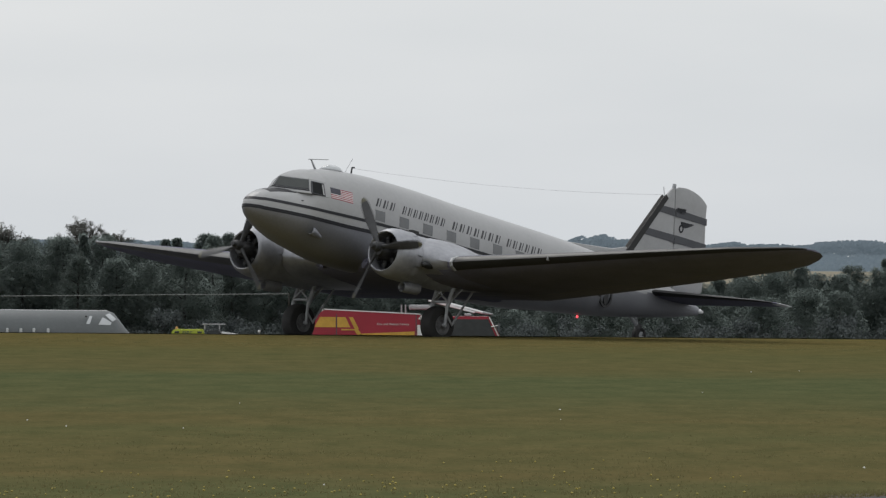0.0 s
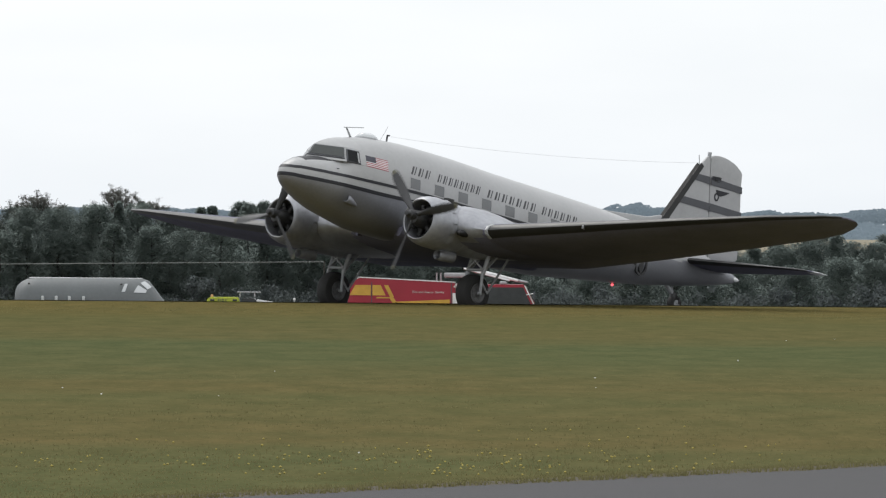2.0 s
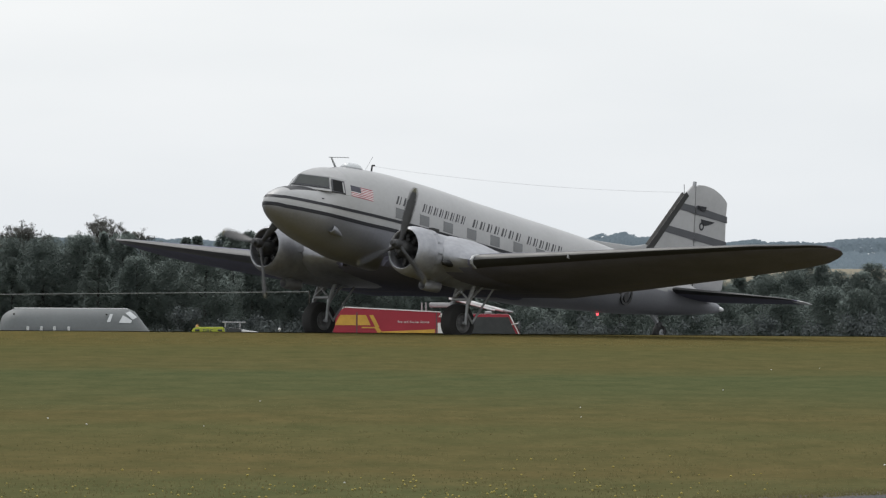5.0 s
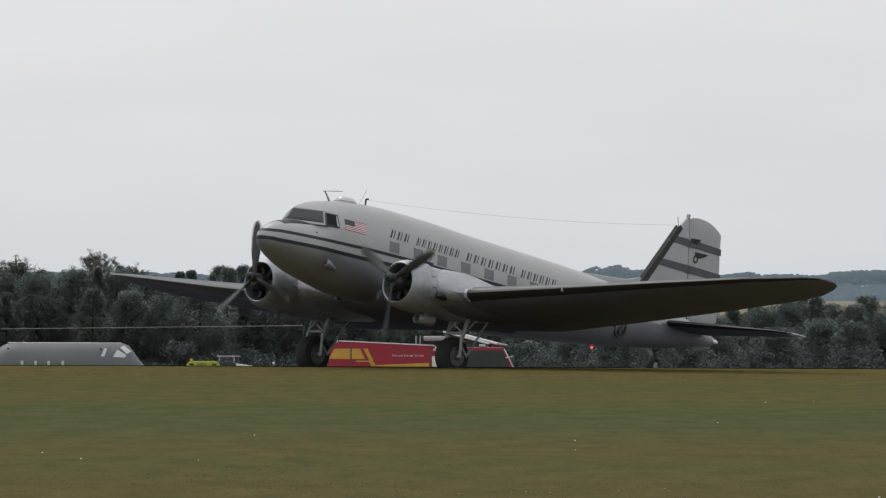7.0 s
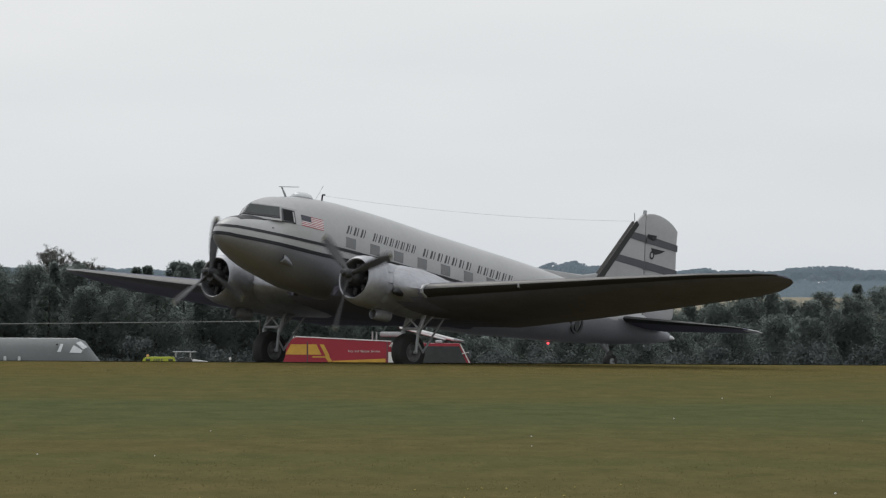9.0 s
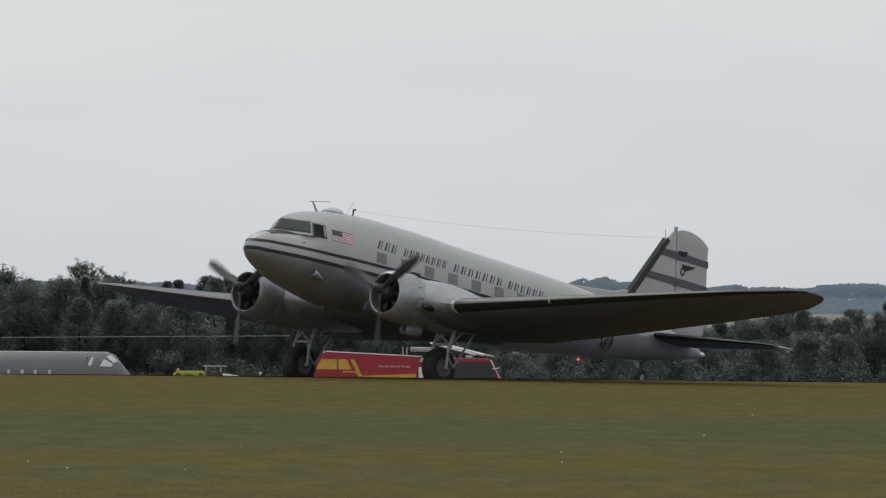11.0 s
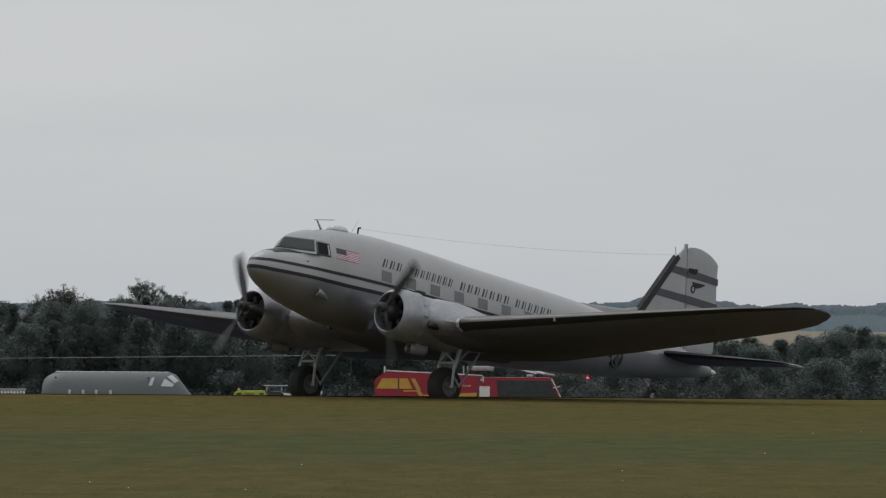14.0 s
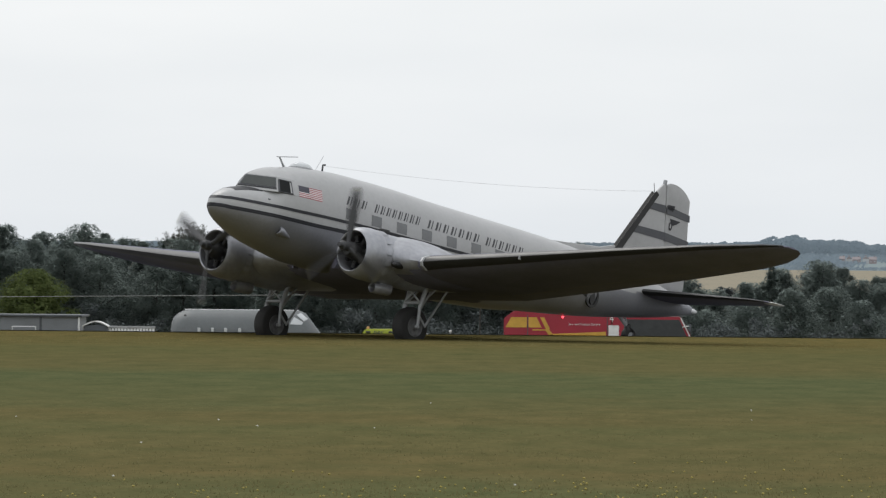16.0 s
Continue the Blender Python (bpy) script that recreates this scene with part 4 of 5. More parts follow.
    bp = nt.nodes.new("ShaderNodeBump")
    bp.inputs["Strength"].default_value, bp.inputs["Distance"].default_value = 0.25, 0.05
    nt.links.new(fine.outputs["Fac"], bp.inputs["Height"])
    nt.links.new(bp.outputs["Normal"], b.inputs["Normal"])
    return m


GRASS_COLOURS = [(0.0, (0.085, 0.094, 0.046)), (0.05, (0.092, 0.094, 0.045)), (0.12, (0.110, 0.094, 0.044)), (0.22, (0.096, 0.094, 0.044)), (0.30, (0.107, 0.094, 0.044)), (0.40, (0.090, 0.093, 0.045)),
                 (0.52, (0.082, 0.092, 0.045)), (0.66, (0.101, 0.093, 0.043)), (0.8, (0.094, 0.091, 0.041)), (1.0, (0.110, 0.092, 0.038))]
GRASS = grass_material("mown_airfield_grass")
FIELD = grass_material("stubble_fields", [(0.30, (0.235, 0.218, 0.18)), (0.5, (0.275, 0.248, 0.20)), (0.7, (0.225, 0.212, 0.175))])
# the hill pasture's blue-grey carries distance haze in its colour
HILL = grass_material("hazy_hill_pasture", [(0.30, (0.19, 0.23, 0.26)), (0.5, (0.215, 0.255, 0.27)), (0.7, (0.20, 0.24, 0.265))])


def build_ground():
    bm = bmesh.new()
    ys = [-400, -100, 0, 30, 45] + [50 + 4 * i for i in range(37)] + [198 + 1.5 * i for i in range(36)] + [260, 275, 290, 310, 340, 370, 400, 450, 500, 600, 700, 900, 1100, 1300, 1500, 1750, 2000, 2200, 2400, 2500, 2600, 2700, 2800, 2900, 3000, 3100, 3300, 3500, 3700, 4000, 4200, 4400, 4600, 4800, 5200]
    xs = [-2500, -1500, -900, -600, -400, -300, -220, -160, -120, -90] + [-70 + 5 * i for i in range(29)] + [90, 120, 160, 220, 300, 400, 600, 900, 1500, 2500]
    grid = []
    for y in ys:
        row = []
        for x in xs:
            z = ground_z(x, y)
            if 60 < y < 300:
                z += 0.012 * noise.noise((x * 0.4, y * 0.25, 2.0))
            row.append(bm.verts.new((x, y, z)))
        grid.append(row)
    for j in range(len(ys) - 1):
        for i in range(len(xs) - 1):
            f = bm.faces.new((grid[j][i], grid[j][i + 1], grid[j + 1][i + 1], grid[j + 1][i]))
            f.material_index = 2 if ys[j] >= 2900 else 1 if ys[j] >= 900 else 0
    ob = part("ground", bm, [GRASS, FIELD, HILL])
    tagged(ob, "mown yellow-green airfield grass with brown patches", "ground", kind="structure")
    # runway behind the grass crest, following the same fall
    bm = bmesh.new()
    rows = []
    for y in [225.7 + 1.5 * i for i in range(30)]:
        rows.append([bm.verts.new((x, y, ground_z(x, y) + 0.02)) for x in (-300, -100, -60, -30, 0, 30, 60, 100, 300)])
    for a, b in zip(rows, rows[1:]):
        for i in range(len(a) - 1):
            bm.faces.new((a[i], a[i + 1], b[i + 1], b[i]))
    tagged(part("runway", bm, CONCRETE), "pale concrete runway beyond the grass crest", "runway", kind="structure")
    # asphalt taxiway close to the camera with a ragged verge
    bm = bmesh.new()
    far_, near_ = [], []
    for k in range(161):
        x = -20 + k * 0.25
        y = 61.9 + 1.745 * x + 0.16 * noise.noise((x * 1.7, 0, 5.0)) + 0.08 * noise.noise((x * 6, 0, 1.0))
        far_.append(bm.verts.new((x, y, 0.008)))
        near_.append(bm.verts.new((x + 11, y - 6.4, 0.016)))
    for k in range(160):
        bm.faces.new((near_[k], near_[k + 1], far_[k + 1], far_[k]))
    verge = bmesh.new()
    rows = []
    for k in range(241):
        x = -20 + k * 0.1667
        y = 61.9 + 1.745 * x + 0.16 * noise.noise((x * 1.7, 0, 5.0)) + 0.08 * noise.noise((x * 6, 0, 1.0))
        w = 0.5 + 0.9 * max(0, 0.4 + noise.noise((x * 2.3, 4.0, 0)))
        rows.append((verge.verts.new((x, y - 0.12, 0.004)), verge.verts.new((x, y + w * 0.4, 0.03)), verge.verts.new((x, y + w, 0.012))))
    for p, q in zip(rows, rows[1:]):
        for i in (0, 1):
            verge.faces.new((p[i], q[i], q[i + 1], p[i + 1]))
    tagged(part("verge", verge, SOIL), "ragged brown soil edge beside the taxiway", "verge", kind="structure")
    tagged(part("taxiway", bm, ASPHALT), "grey asphalt taxiway with a ragged grass verge", "taxiway", kind="structure")


def taxi_edge(x):
    return 61.9 + 1.745 * x


def build_grass():
    """Blades in tufts, as one joined mesh, densest where the view is nearest, and the taller crest by the runway."""
    rng = random.Random(4)
    verts, faces = [], []
    def tuft(x, y, hgt, wid, blades):
        z = ground_z(x, y)
        for _ in range(blades):
            a = rng.uniform(0, 6.28)
            bx, by = x + rng.uniform(-wid, wid), y + rng.uniform(-wid, wid)
            dx, dy = math.cos(a) * 0.012, math.sin(a) * 0.012
            lean = rng.uniform(-0.5, 0.5) * hgt
            h = hgt * rng.uniform(0.5, 1.1)
            i = len(verts)
            verts.extend(((bx - dx, by - dy, z - 0.01), (bx + dx, by + dy, z - 0.01), (bx + lean, by + lean * 0.4, z + h)))
            faces.append((i, i + 1, i + 2))
    for _ in range(11000):
        y = 58 + 60 * rng.random() ** 3.0
        x = rng.uniform(-0.092, 0.085) * y
        if taxi_edge(x) - 20 < y < taxi_edge(x) + 0.02 and x > -5:
            continue
        tuft(x, y, (0.016 + 0.022 * max(0, noise.noise((x * 0.35, y * 0.12, 7.0)) + 0.3)) * max(0.25, 1.15 - (y - 58) / 70), 0.07, 3)
    for _ in range(5000):  # longer dry fringe along the taxiway
        x = rng.uniform(-5, 6)
        tuft(x, taxi_edge(x) + 0.16 * noise.noise((x * 1.7, 0, 5.0)) + abs(rng.gauss(0, 0.5)), 0.05, 0.05, 3)
    for _ in range(6000):
        y = rng.uniform(202, 224)
        tuft(rng.uniform(-24, 21), y, 0.022, 0.1, 3)
    me = bpy.data.meshes.new("grass")
    me.from_pydata(verts, [], faces)
    me.materials.append(GRASSBLADE)
    ob = new("grass", me)
    tagged(ob, "short dry grass tufts on the airfield", "grass", kind="stuff")
    # flower heads
    for name, mat, count, label, size in (("yellow_flowers", FLOWERYELLOW, 230, "small yellow flowers scattered in the grass", 0.012), ("white_flowers", FLOWERWHITE, 22, "small white flowers scattered in the grass", 0.011)):
        verts, faces = [], []
        for _ in range(count):
            if name == "yellow_flowers":
                y = 64 + abs(rng.gauss(0, 6))
                x = rng.gauss(0.2, 2.6)
            else:
                y = 62 + 100 * rng.random()
                x = rng.uniform(-0.09, 0.085) * y
            if y < taxi_edge(x) + 0.4 and x > -4:
                continue
            z = ground_z(x, y) + rng.uniform(0.03, 0.07)
            i, s = len(verts), size * rng.uniform(0.7, 1.3)
            verts.extend(((x - s, y, z), (x, y - s, z), (x + s, y, z), (x, y + s, z), (x, y, z + s * 0.8), (x, y, z - s * 0.8)))
            faces.extend(tuple(i + q for q in f) for f in ((0, 1, 4), (1, 2, 4), (2, 3, 4), (3, 0, 4), (1, 0, 5), (2, 1, 5), (3, 2, 5), (0, 3, 5)))
        me = bpy.data.meshes.new(name)
        me.from_pydata(verts, [], faces)
        me.materials.append(mat)
        tagged(new(name, me), label, "flowers", kind="stuff")


GRASSBLADE = leaf_material("dry_grass_blade", (0.15, 0.145, 0.068), (0.20, 0.18, 0.085), 0.5)
FLOWERYELLOW = material("yellow_petal", (0.36, 0.29, 0.06), 0.7)
FLOWERWHITE = material("white_petal", (0.75, 0.75, 0.7), 0.7)


# ---- trees ----
def leaf_mesh(name, clumps, leaves, size, rng, leaf, parent, crown_at=None, up=0.35, shell=0.4, flat=0.8, wrap=0.6, inner=2.4):
    """One mesh of small single leaves scattered through clumps given as (centre, radius)."""
    weights = [r * r for _, r in clumps]
    picks = rng.choices(range(len(clumps)), weights, k=leaves)
    verts, faces = [], []
    for k in picks:
        c, r = clumps[k]
        d = Vector((rng.gauss(0, 1), rng.gauss(0, 1), rng.gauss(0, 1))).normalized() * r * rng.random() ** shell
        p = c + Vector((d.x, d.y, d.z * flat))
        if crown_at and rng.random() < 0.42:  # a loose even skin over the whole crown
            c, p = crown_at(rng)
            d = p - c
        n = (Vector((rng.gauss(0, 0.3), rng.gauss(0, 0.3), rng.gauss(up, 0.3))) + d.normalized() * 0.5 + Vector((c.x, c.y, 0)).normalized() * wrap).normalized()
        big = len(faces) % 6 == 0 and inner  # larger leaves fill the inside of each clump
        if big:
            p = c + (p - c) * 0.7
        u = n.orthogonal().normalized() * size * (inner if big else rng.uniform(0.6, 1.3))
        u.rotate(Matrix.Rotation(rng.uniform(0, 6.28), 3, n))
        v = n.cross(u) * 0.75
        i = len(verts)
        verts.extend((tuple(p - u), tuple(p + u * 0.8 - v), tuple(p + u * 0.6 + v)))
        faces.append((i, i + 1, i + 2))
    me = bpy.data.meshes.new(name)
    me.from_pydata(verts, [], faces)
    me.materials.append(leaf)
    crown = new(name, me)
    crown.parent = parent
    return crown


def build_tree(name, seed, height, width, leaf, leaves, size, label, low=0.12, pointed=0.0, category="tree", count=58):
    """A tapered trunk with limbs and a crown of small leaves in uneven clumps; pointed draws the crown in towards its top."""
    rng = random.Random(seed)
    root = empty_thing(name, label, category, None, "treeline" if name == "tree" else "")
    bm = tube((0, 0, -0.3), (0.1, 0, height * 0.45), 0.022 * height, 0.014 * height, 8)
    add_tube(bm, (0.1, 0, height * 0.45), (0.0, 0.1, height * 0.93), 0.014 * height, 0.003 * height, 6)
    clumps = []
    phase = rng.uniform(0, 50)

    def spread_at(t):
        return width / 2 * (math.sin(math.pi * min(1, 0.22 + 0.70 * t)) * (1 - pointed) + pointed * (1.05 - t))

    def skin(r):
        t, a = r.random() ** 0.75, r.uniform(0, 6.283)
        z = height * (low + (0.97 - low) * t)
        lump = 0.76 + 0.5 * noise.noise((math.cos(a) * 1.6 + phase, math.sin(a) * 1.6, z * 0.75)) + 0.26 * noise.noise((math.cos(a) * 4 + phase, math.sin(a) * 4, z * 1.9)) + r.gauss(0, 0.07)
        q = spread_at(t) * lump
        return Vector((0, 0, z - 0.25 * height)), Vector((q * math.cos(a), q * math.sin(a), z))
    for k in range(count):
        t = rng.random() ** 0.8
        big = rng.uniform(0.10, 0.175) * width * (1.15 - 0.5 * t)
        z = height * (low + (1 - low) * t) - big * 0.8
        reach = spread_at(t) * rng.uniform(0.25, 0.95)
        a = rng.uniform(0, 6.283)
        c = Vector((reach * math.cos(a), reach * math.sin(a), z))
        clumps.append((c, big))
        if k % 3 == 0:
            add_tube(bm, (0.05, 0, max(0.5, z - reach * 0.6)), c, 0.006 * height, 0.002 * height, 5)
    part("trunk", bm, BARK, root)
    leaf_mesh("crown", clumps, leaves, size, rng, leaf, root, skin)
    return root


def build_open_tree(seed, height, spread, label):
    """A thin-leaved tree: many fine twigs that fan out into a round see-through crown."""
    rng = random.Random(seed)
    root = empty_thing("tree", label, "tree", None, "treeline")
    bm = tube((0, 0, -0.3), (0.05, 0, height * 0.6), 0.2, 0.12, 8)
    clumps = []
    for k in range(75):
        a, e = rng.uniform(0, 6.283), rng.uniform(-0.15, 1.5)
        r = spread * rng.uniform(0.45, 1.0)
        tip = Vector((r * math.cos(a) * math.cos(e), r * math.sin(a) * math.cos(e), height - spread + r * math.sin(e) * 0.98))
        root_at = Vector((0.04, 0, height * rng.uniform(0.5, 0.68)))
        mid = root_at.lerp(tip, 0.55) + Vector((rng.gauss(0, 0.12), rng.gauss(0, 0.12), rng.gauss(0.15, 0.1)))
        add_tube(bm, root_at, mid, 0.045, 0.025, 5)
        add_tube(bm, mid, tip, 0.025, 0.010, 4)
        for _ in range(2):
            side = tip + Vector((rng.gauss(0, 0.25), rng.gauss(0, 0.25), rng.gauss(0.05, 0.2)))
            add_tube(bm, mid.lerp(tip, 0.5), side, 0.014, 0.008, 4)
            clumps.append((side, rng.uniform(0.16, 0.34)))
        clumps.append((tip, rng.uniform(0.16, 0.34)))
    part("trunk", bm, BARK, root)
    leaf_mesh("crown", clumps, 9000, 0.046, rng, LEAFBROWN, root, shell=0.6, inner=0)
    return root


# crown tops along the line: x, height of the outline above the ground
TOPS = [(-56, 9.0), (-46.1, 9.1), (-45.1, 8.8), (-44, 9.0), (-42.8, 8.5), (-42.2, 8.0), (-41.2, 8.5), (-40.4, 9.1), (-39.1, 9.0), (-38.1, 8.6), (-37.4, 8.3), (-36.3, 8.5), (-35.1, 8.0), (-33.5, 8.3),
        (-32.6, 8.1), (-30.5, 8.5), (-28.5, 8.2), (-27.6, 8.05), (-24, 8.5), (-21.4, 8.4), (-20.2, 7.9), (-16.3, 8.6), (-14.9, 8.7), (-10, 8.2), (0, 8.0),
        (6, 7.0), (8.3, 6.4), (9.4, 5.7), (10.3, 4.9), (11.9, 6.0), (12.8, 5.8), (13.8, 5.4), (14.7, 6.7), (16.1, 6.5), (17.3, 6.9), (19.5, 7.1), (21, 7.0), (21.7, 6.3), (22.4, 5.8),
        (24.8, 5.9), (27.5, 6.2), (30.3, 6.7), (31.2, 7.0), (33.2, 7.15), (34.0, 6.3), (35.6, 6.6), (39.5, 7.4), (46, 8.0), (54, 8.0)]
# the skyline of the far woods: x, height
SKYLINE = [(-460, 16.0), (-220, 18.5), (-201, 19.7), (-190, 17.2), (-160, 17.5), (-148, 20.1), (-142, 18.0), (-134, 19.6), (-110, 18.5), (0, 19.5), (70, 20.2), (105, 21.4), (110, 24.3), (116, 22.2), (122.6, 25.6),
           (131.6, 22.3), (146, 22.5), (161, 21.4), (165, 17.7), (169.7, 20.4), (181, 19.0), (198, 21.2), (209, 19.4), (215, 20.6), (236, 19.6), (248, 20.4), (258, 22.6), (266, 22.2), (275, 23.2), (290, 20.8), (320, 20.5), (460, 18.0)]


def build_trees():
    base = -4.2
    rng = random.Random(11)
    tall = (9.2, 8.4, 8.8, 8.0, 9.0)
    kinds = [build_tree("tree", 1, 9.2, 6.4, LEAF, 26000, 0.057, "dark green broadleaf tree in the treeline"),
             build_tree("tree", 2, 8.4, 5.6, LEAF, 25000, 0.057, "dark green broadleaf tree in the treeline"),
             build_tree("tree", 3, 8.8, 4.8, LEAF, 23000, 0.055, "slim dark green tree in the treeline", 0.08, 0.35),
             build_tree("tree", 4, 8.0, 7.0, LEAF, 27000, 0.057, "broad dark green tree in the treeline", 0.05),
             build_tree("tree", 8, 9.0, 4.2, LEAF, 21000, 0.055, "pointed dark green tree in the treeline", 0.08, 0.6)]
    bush = build_tree("bush", 6, 5.2, 6.4, LEAFLIGHT, 15000, 0.085, "rounded yellow-green bush before the dark trees", 0.05, 0.0, "bush")
    bush.matrix_world = pose(-42.0, 594, base + 1.0, 0, 0, 40)
    thin = build_open_tree(5, 10.15, 2.3, "thin-leaved tree with a see-through crown above the treeline")
    thin.matrix_world = pose(-24.3, 612, base, 0, 0, 0)
    copy_thing(thin, pose(-30.6, 614, base - 0.5, 0, 0, 130))
    copy_thing(thin, pose(-22.0, 616, base - 1.0, 0, 0, 220))
    copy_thing(thin, pose(-32.4, 617, base - 1.1, 0, 0, 300))
    spruce = build_tree("tree", 7, 9.2, 4.4, LEAF, 16000, 0.06, "dark dense pointed tree in the treeline", 0.3, 0.9)
    spruce.matrix_world = pose(-24.0, 607, base - 0.05, 0, 0, 0)
    slim = build_tree("tree", 9, 6.9, 1.7, LEAF, 5000, 0.075, "slim small tree standing above its neighbours", 0.5, 0.1, "tree", 26)
    slim.matrix_world = pose(14.9, 606, base, 0, 0, 0)
    used = set()
    for row, (y, step, lift) in enumerate(((602, 3.3, -1.5), (608, 3.0, 0.0), (615, 2.7, 0.25))):
        x = -56 + row
        while x < 54:
            k = rng.choice((0, 1, 1, 2, 3, 3, 4))
            xx = x + rng.uniform(-0.5, 0.5)
            want = min(smooth_table(TOPS, xx + d)[0] + 0.25 * abs(d) for d in (-0.9, 0, 0.9)) + lift + (0.5 if xx < 2 else 0.05) + rng.uniform(-0.3, 0.15)
            m = pose(xx, y + rng.uniform(-2.5, 2.5), base + want - tall[k], 0, 0, rng.uniform(0, 360))
            if k not in used:
                kinds[k].matrix_world = m
                used.add(k)
            else:
                copy_thing(kinds[k], m)
            x += step * rng.uniform(0.75, 1.2)
    # undergrowth and inner branches that close the wood from behind
    clumps = []
    for _ in range(900):
        x = rng.uniform(-60, 58)
        clumps.append((Vector((x, rng.uniform(618, 624), base + (smooth_table(TOPS, x)[0] - 1.3) * rng.random() ** 0.7)), rng.uniform(0.7, 1.2)))
    tagged(leaf_mesh("undergrowth", clumps, 90000, 0.2, rng, LEAFSCRUB, None, None, 0.35, 0.5, 0.8, 0.0), "dense undergrowth within the wood, shade in its leaf colour", "undergrowth", kind="stuff")
    # low scrub that closes the foot of the treeline
    clumps = []
    for _ in range(700):
        x, y = rng.uniform(-60, 58), rng.uniform(590, 600)
        clumps.append((Vector((x, y, base + 2.6 * rng.random() ** 1.2 * (0.8 + 0.6 * noise.noise((x * 0.22, y * 0.2, 3))))), rng.uniform(0.6, 1.3)))
    tagged(leaf_mesh("scrub", clumps, 170000, 0.06, rng, LEAFSCRUB, None, None, 0.05, 0.5, 0.8, 0.0), "dense scrub at the foot of the trees, shade in its leaf colour", "scrub", kind="stuff")
    # woods on the hills, far off: the crest, loose copses on the slope and a hedge along the field
    verts, faces = [], []

    def far_leaf(x, y, z, size):
        n = Vector((rng.gauss(0, 0.15), rng.gauss(-0.6, 0.15), rng.gauss(0.6, 0.15))).normalized()
        u = n.orthogonal().normalized() * size * rng.uniform(0.7, 1.3)
        v = n.cross(u)
        p = Vector((x, y, z))
        i = len(verts)
        verts.extend((tuple(p - u), tuple(p - v * 0.8), tuple(p + u), tuple(p + v * 0.8)))
        faces.append((i, i + 1, i + 2, i + 3))
    for _ in range(70000):
        x, y = rng.uniform(-400, 400), rng.uniform(4420, 4640)
        low = ground_z(x, y)
        top = smooth_table(SKYLINE, x)[0] - 0.9 + 0.8 * noise.noise((x / 4, 0, 1.0)) + 0.5 * noise.noise((x / 1.6, y / 60, 4.0))
        far_leaf(x, y, low - 1 + (top - low + 1) * rng.random() ** 0.5, 0.85)
    for _ in range(60000):
        x, y = rng.uniform(-360, 360), rng.uniform(3150, 4420)
        if noise.noise((x / 38, y / 260, 9.0)) < (0.0 if x < 150 else -0.45) or (124 < x < 158 and 3500 < y < 4060):
            continue
        far_leaf(x, y, ground_z(x, y) + 3.6 * rng.random() ** 0.7 * (0.8 + 0.5 * noise.noise((x / 6, y / 200, 1.0))), 0.85)
    for _ in range(16000):
        x, y = rng.uniform(-300, 300), 2935 + rng.uniform(0, 25)
        far_leaf(x, y, ground_z(x, y) + 1.3 * rng.random() * (0.9 + 0.9 * noise.noise((x / 5, 0, 2.0))), 0.3)
    for _ in range(30000):  # a nearer wood that closes the view to the west
        x, y = rng.uniform(-290, 5), rng.uniform(2420, 2560)
        low = ground_z(x, y)
        top = 8.6 + 1.5 * noise.noise((x / 14, 0, 6.0)) + 0.7 * noise.noise((x / 3, y / 60, 4.0))
        far_leaf(x, y, low + (top - low) * rng.random() ** 0.6, 0.3)
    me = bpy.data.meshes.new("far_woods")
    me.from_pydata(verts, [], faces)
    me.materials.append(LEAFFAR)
    tagged(new("far_woods", me), "woods on the far hills, distance haze put into their blue-grey", "woods", kind="stuff")


# ---- things beyond the runway ----
def add_text(body, size, mat, name, parent, m, shear=0.0):
    cu = bpy.data.curves.new("text", "FONT")
    cu.body, cu.size, cu.extrude, cu.shear, cu.resolution_u = body, size, 0.006, shear, 3
    tmp = new("text_source", cu)
    dg = bpy.context.evaluated_depsgraph_get()
    me = bpy.data.meshes.new_from_object(tmp.evaluated_get(dg))
    bpy.data.objects.remove(tmp)
    me.materials.clear()
    me.materials.append(mat)
    ob = new(name, me)
    ob.parent = parent
    ob.matrix_local = m
    return ob


